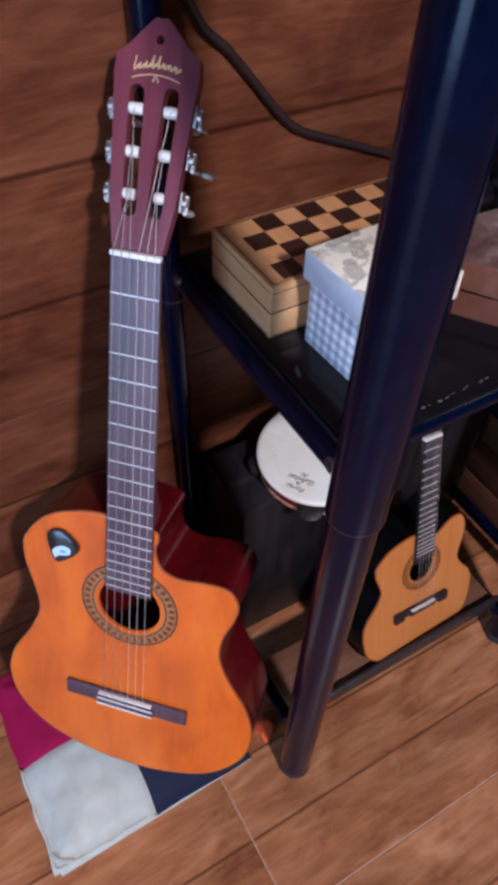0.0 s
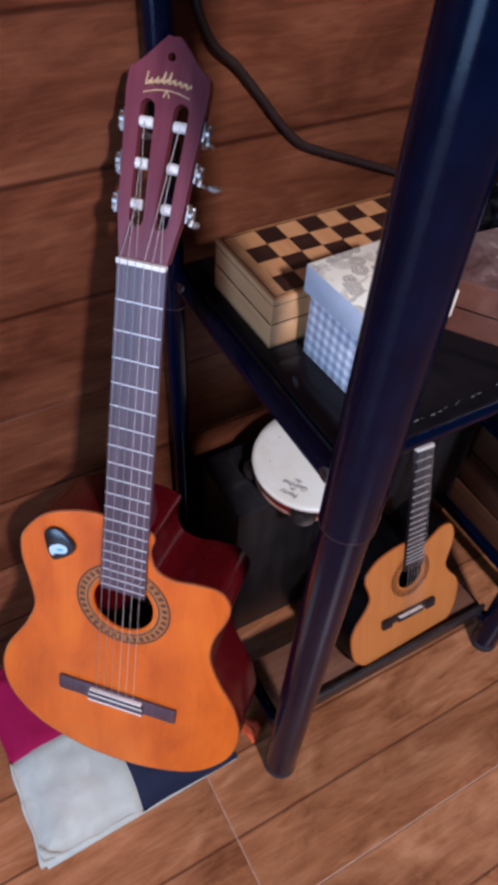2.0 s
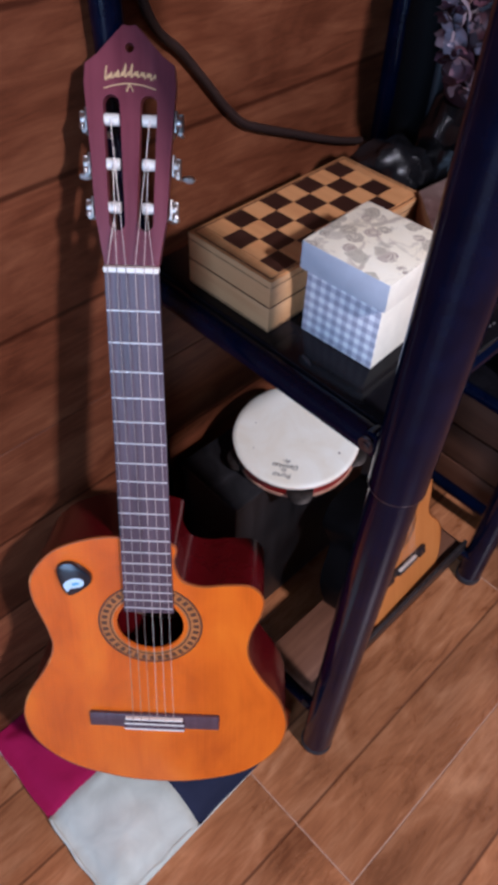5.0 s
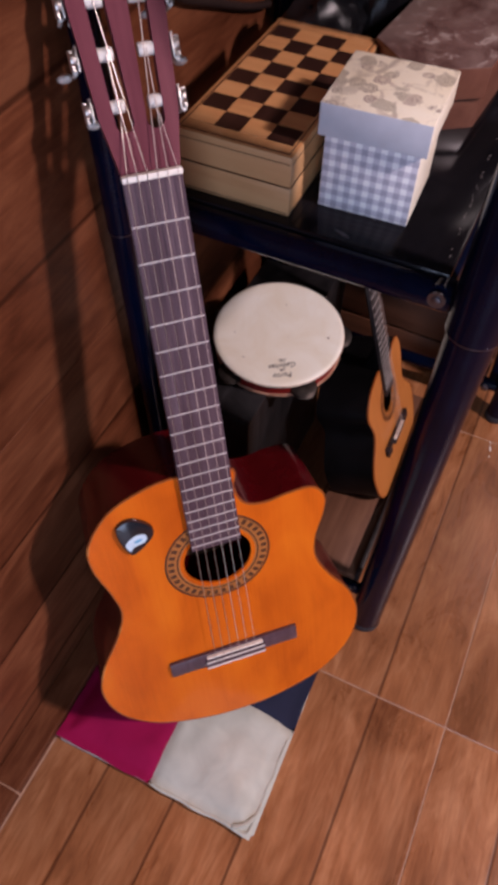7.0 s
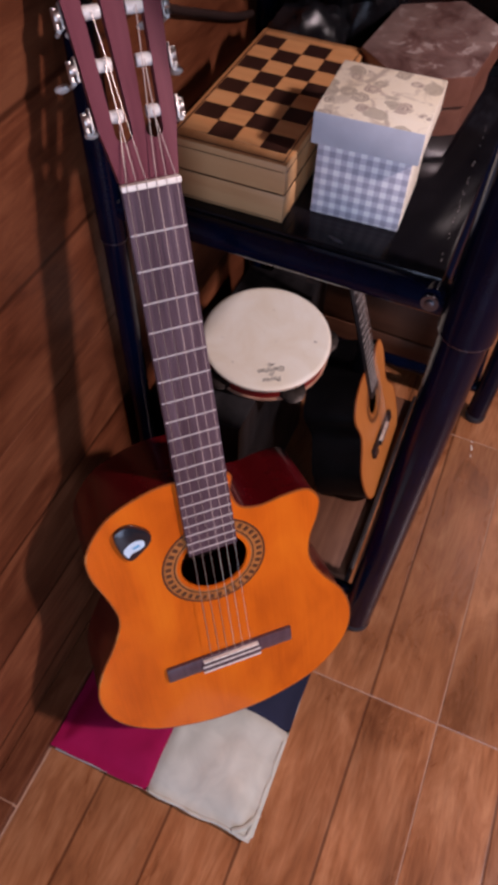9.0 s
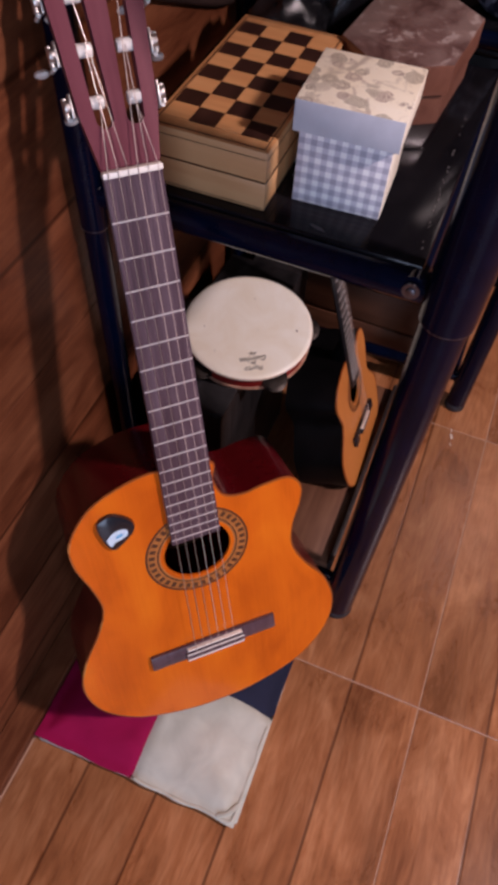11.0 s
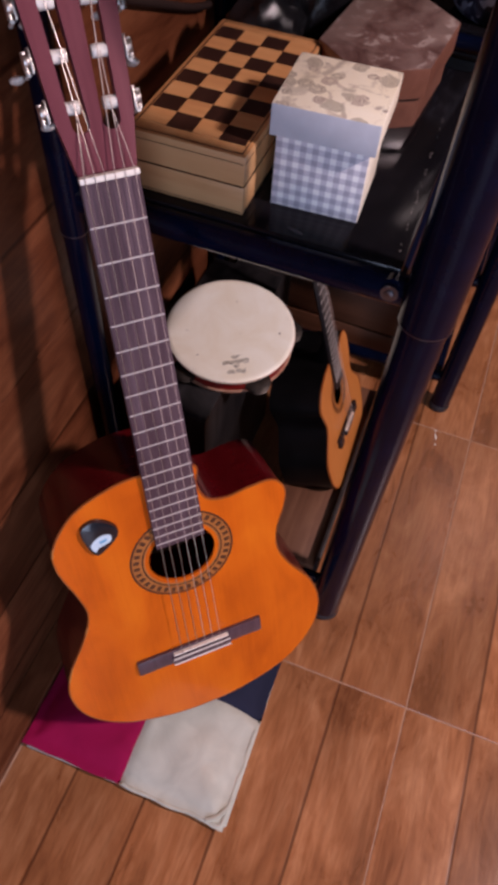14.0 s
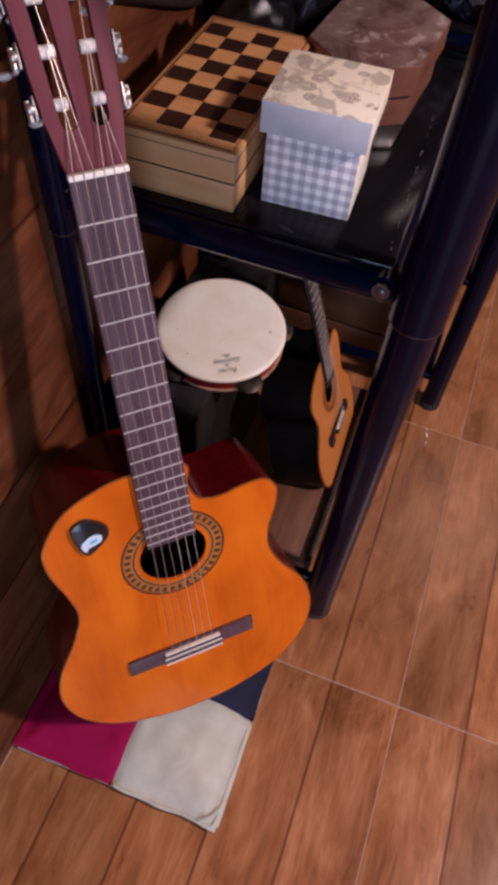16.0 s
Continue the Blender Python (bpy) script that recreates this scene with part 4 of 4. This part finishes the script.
part("bottom", box((0.316, 0.364, 0.010), (0, 0, 0.005), 0.001), M_CRATE, crate)
part("lid", box((0.344, 0.394, 0.010), (0, 0, 0.2875), 0.002), M_CRATE, crate)
# made-up black box that fills the shelf, where it is dark inside
carton = thing("filler_carton", pose(0.935, 0.350, 0.360), "black filler carton, added to darken the neighbouring shelf", "box")
part("body", box((0.26, 0.34, 0.30), (0, 0, 0.15), 0.004), M_BLACK, carton)
part("lid", box((0.264, 0.344, 0.012), (0, 0, 0.306), 0.003), M_BLACK, carton)
pouch = thing("patterned_pouch", pose(0.755, 0.225, 0.753, 0, 0, 10), "dark pouch with pale sparkling print", "pouch")
bm = lathe([(0.05, 0.0), (0.062, 0.012), (0.066, 0.05), (0.055, 0.09), (0.03, 0.115)], 24)
for v in bm.verts:
    v.co += 0.008 * noise.noise_vector(v.co * 22)
    v.co.z = max(v.co.z, 0.0)
part("cloth", bm, printed("navy_silver_print", [(0.01, 0.012, 0.03), (0.02, 0.022, 0.05), (0.30, 0.33, 0.42)], 90), pouch)

# ---------------------------------------------------------------- behind the boxes
vase = thing("flower_arrangement", pose(0.560, 0.446, SHELF_Z), "dried flower arrangement in a black wrapped base", "flowers")
bm = lathe([(0.040, 0.0), (0.048, 0.006), (0.052, 0.016), (0.055, 0.028), (0.056, 0.042), (0.054, 0.056), (0.051, 0.070), (0.047, 0.084), (0.042, 0.098), (0.036, 0.112), (0.030, 0.125)], 48)
for v in bm.verts:
    v.co += 0.013 * noise.noise_vector(v.co * 42)
    v.co.z = max(v.co.z, 0.0)
part("wrap", bm, paint("black_cellophane", (0.004, 0.004, 0.005), 0.22, 0, 0.3, 60, 0.6), vase, "crinkled black wrapping")
rng = random.Random(5)
petal_mats = [paint("dusty_mauve_petal", (0.10, 0.04, 0.055), 0.6), paint("grey_lilac_petal", (0.24, 0.19, 0.22), 0.6), paint("dusty_pink_petal", (0.30, 0.17, 0.17), 0.6), paint("wine_petal", (0.03, 0.008, 0.012), 0.5)]


def petal(bm, at, q, size):
    """A cupped petal."""
    rows = []
    for i in range(5):
        row = []
        for j in range(5):
            a, b = (i - 2) / 2, (j - 2) / 2
            k = math.sqrt(max(0.0, 1 - 0.75 * a * a))
            row.append(bm.verts.new(q @ Vector((b * k * size, a * size * 1.25, (a * a + b * b) * 0.35 * size)) + at))
        rows.append(row)
    for A, B in zip(rows, rows[1:]):
        for j in range(4):
            bm.faces.new((A[j], A[j + 1], B[j + 1], B[j]))


for m_i, mat in enumerate(petal_mats):
    bm = bmesh.new()
    for k in range(75):
        v = Vector((rng.gauss(0, 1), rng.gauss(0, 1), rng.gauss(0, 1))).normalized()
        at = Vector((v.x * 0.062, v.y * 0.066 - 0.02, 0.236 + v.z * 0.098)) * rng.uniform(0.86, 1.05)
        q = v.to_track_quat("Z", "Y").to_matrix() @ Euler((rng.uniform(-0.7, 0.7), rng.uniform(-0.7, 0.7), rng.uniform(0, 6))).to_matrix()
        petal(bm, at, q, rng.uniform(0.007, 0.0145))
    tagged(part("petals", bm, mat, vase), kind="stuff")
part("core", lathe([(0.026, 0.115), (0.040, 0.15), (0.050, 0.21), (0.046, 0.27), (0.02, 0.31)], 24), petal_mats[3], vase)
bud = lathe([(0.004, -0.014), (0.012, -0.008), (0.014, 0.0), (0.010, 0.010), (0.003, 0.014)], 18)
ob = part("bud", bud, paint("pale_yellow_bud", (0.72, 0.52, 0.24), 0.6), vase, "pale yellow bud")
ob.matrix_local = Matrix.Translation((0.012, -0.088, 0.20))

bag = thing("black_bag", pose(0.474, 0.486, SHELF_Z), "crumpled black plastic bag on the shelf", "bag")
bm = bmesh.new()
bmesh.ops.create_icosphere(bm, subdivisions=4, radius=1.0)
for v in bm.verts:
    c = v.co.copy()
    w = 1 + 0.22 * noise.noise(c * 2.3) + 0.16 * abs(noise.noise(c * 6.0)) + 0.07 * abs(noise.noise(c * 14.0))
    v.co = Vector((c.x * 0.056 * w, c.y * 0.048 * w, max(0.0, 0.034 + c.z * 0.042 * w)))
part("plastic", bm, paint("black_plastic_film", (0.005, 0.005, 0.006), 0.24, 0, 0.3, 60, 0.5), bag)

pack = thing("black_backpack", pose(0.598, 0.528, SHELF_Z), "tall black fabric bag standing against the wall", "bag")
bm = box((0.115, 0.054, 0.42), (0, 0, 0.21), 0.022, None, 4)
bmesh.ops.subdivide_edges(bm, edges=[e for e in bm.edges if e.calc_length() > 0.1], cuts=8, use_grid_fill=True)
for v in bm.verts:
    v.co += 0.006 * noise.noise_vector(v.co * 16)
    v.co.z = max(v.co.z, 0.0)
pack_body = part("fabric", bm, paint("black_nylon", (0.003, 0.003, 0.0036), 0.75, 0, 0.3, 200, 0.3, 0.0, 0.12), pack)
part("pocket", box((0.08, 0.016, 0.16), (0, -0.030, 0.12), 0.007, None, 3), M_RUBBER, pack)
part("strap", sweep([(-0.02, -0.02, 0.41), (-0.02, -0.02, 0.45), (0.02, -0.02, 0.45), (0.02, -0.02, 0.41)], 0.005, 8), M_RUBBER, pack)

# ---------------------------------------------------------------- tiles
def tiles(parent, name, cells, size, material, upright):
    g = 0.0015 if upright else 0.0020
    w, h, *deep = size
    deep = deep[0] if deep else 0.008
    bm = box((w - g, 0.008, h - g), (0, 0, 0), 0.0004, None, 1) if upright else box((w - g, h - g, deep), (0, 0, 0), 0.0009, None, 1)
    mesh = bpy.data.meshes.new(name)
    bm.to_mesh(mesh)
    bm.free()
    mesh.materials.append(material)
    for at in cells:
        ob = new(name, mesh)
        ob.parent = parent
        ob.location = at


TX, TY, STRIP = 0.603, 0.575, 0.5575
tiles(floor, "floor_tile", [((i + 0.5) * TX, (j + 0.5) * TY, -0.004) for i in range(-4, 4) for j in range(-4, 0)], (TX, TY), M_FLOOR, False)
tiles(floor, "floor_tile", [((i + 0.5) * TX, STRIP / 2, -0.004) for i in range(-4, 4)], (TX, STRIP), M_FLOOR, False)
baseboard = shell("baseboard", (X1 - X0, 0.0430, 0.024), ((X0 + X1) / 2, 0.5808, 0.0122), M_GROUT)
tagged(baseboard, "low brown tile skirting with pale joints along the wall's foot", "skirting")
tiles(baseboard, "skirting_tile", [(-0.376 + (i + 0.5) * TX, 0.5805, 0.0135) for i in range(-3, 4)], (TX, 0.0450, 0.024), M_WALL, False)
WX, TZ = 1.206, 0.642
tiles(wall_north, "wall_tile", [(-0.50 + (i + 0.5) * WX, WALL_Y + 0.004, -0.085 + (k + 0.5) * TZ) for i in range(-1, 2) for k in range(0, 4)], (WX, TZ), M_WALL, True)
for x0, x1 in ((X0, -0.50 - WX), (-0.50 + 2 * WX, X1)):
    tiles(wall_north, "wall_tile", [((x0 + x1) / 2, WALL_Y + 0.004, -0.085 + (k + 0.5) * TZ) for k in range(0, 4)], (x1 - x0, TZ), M_WALL, True)
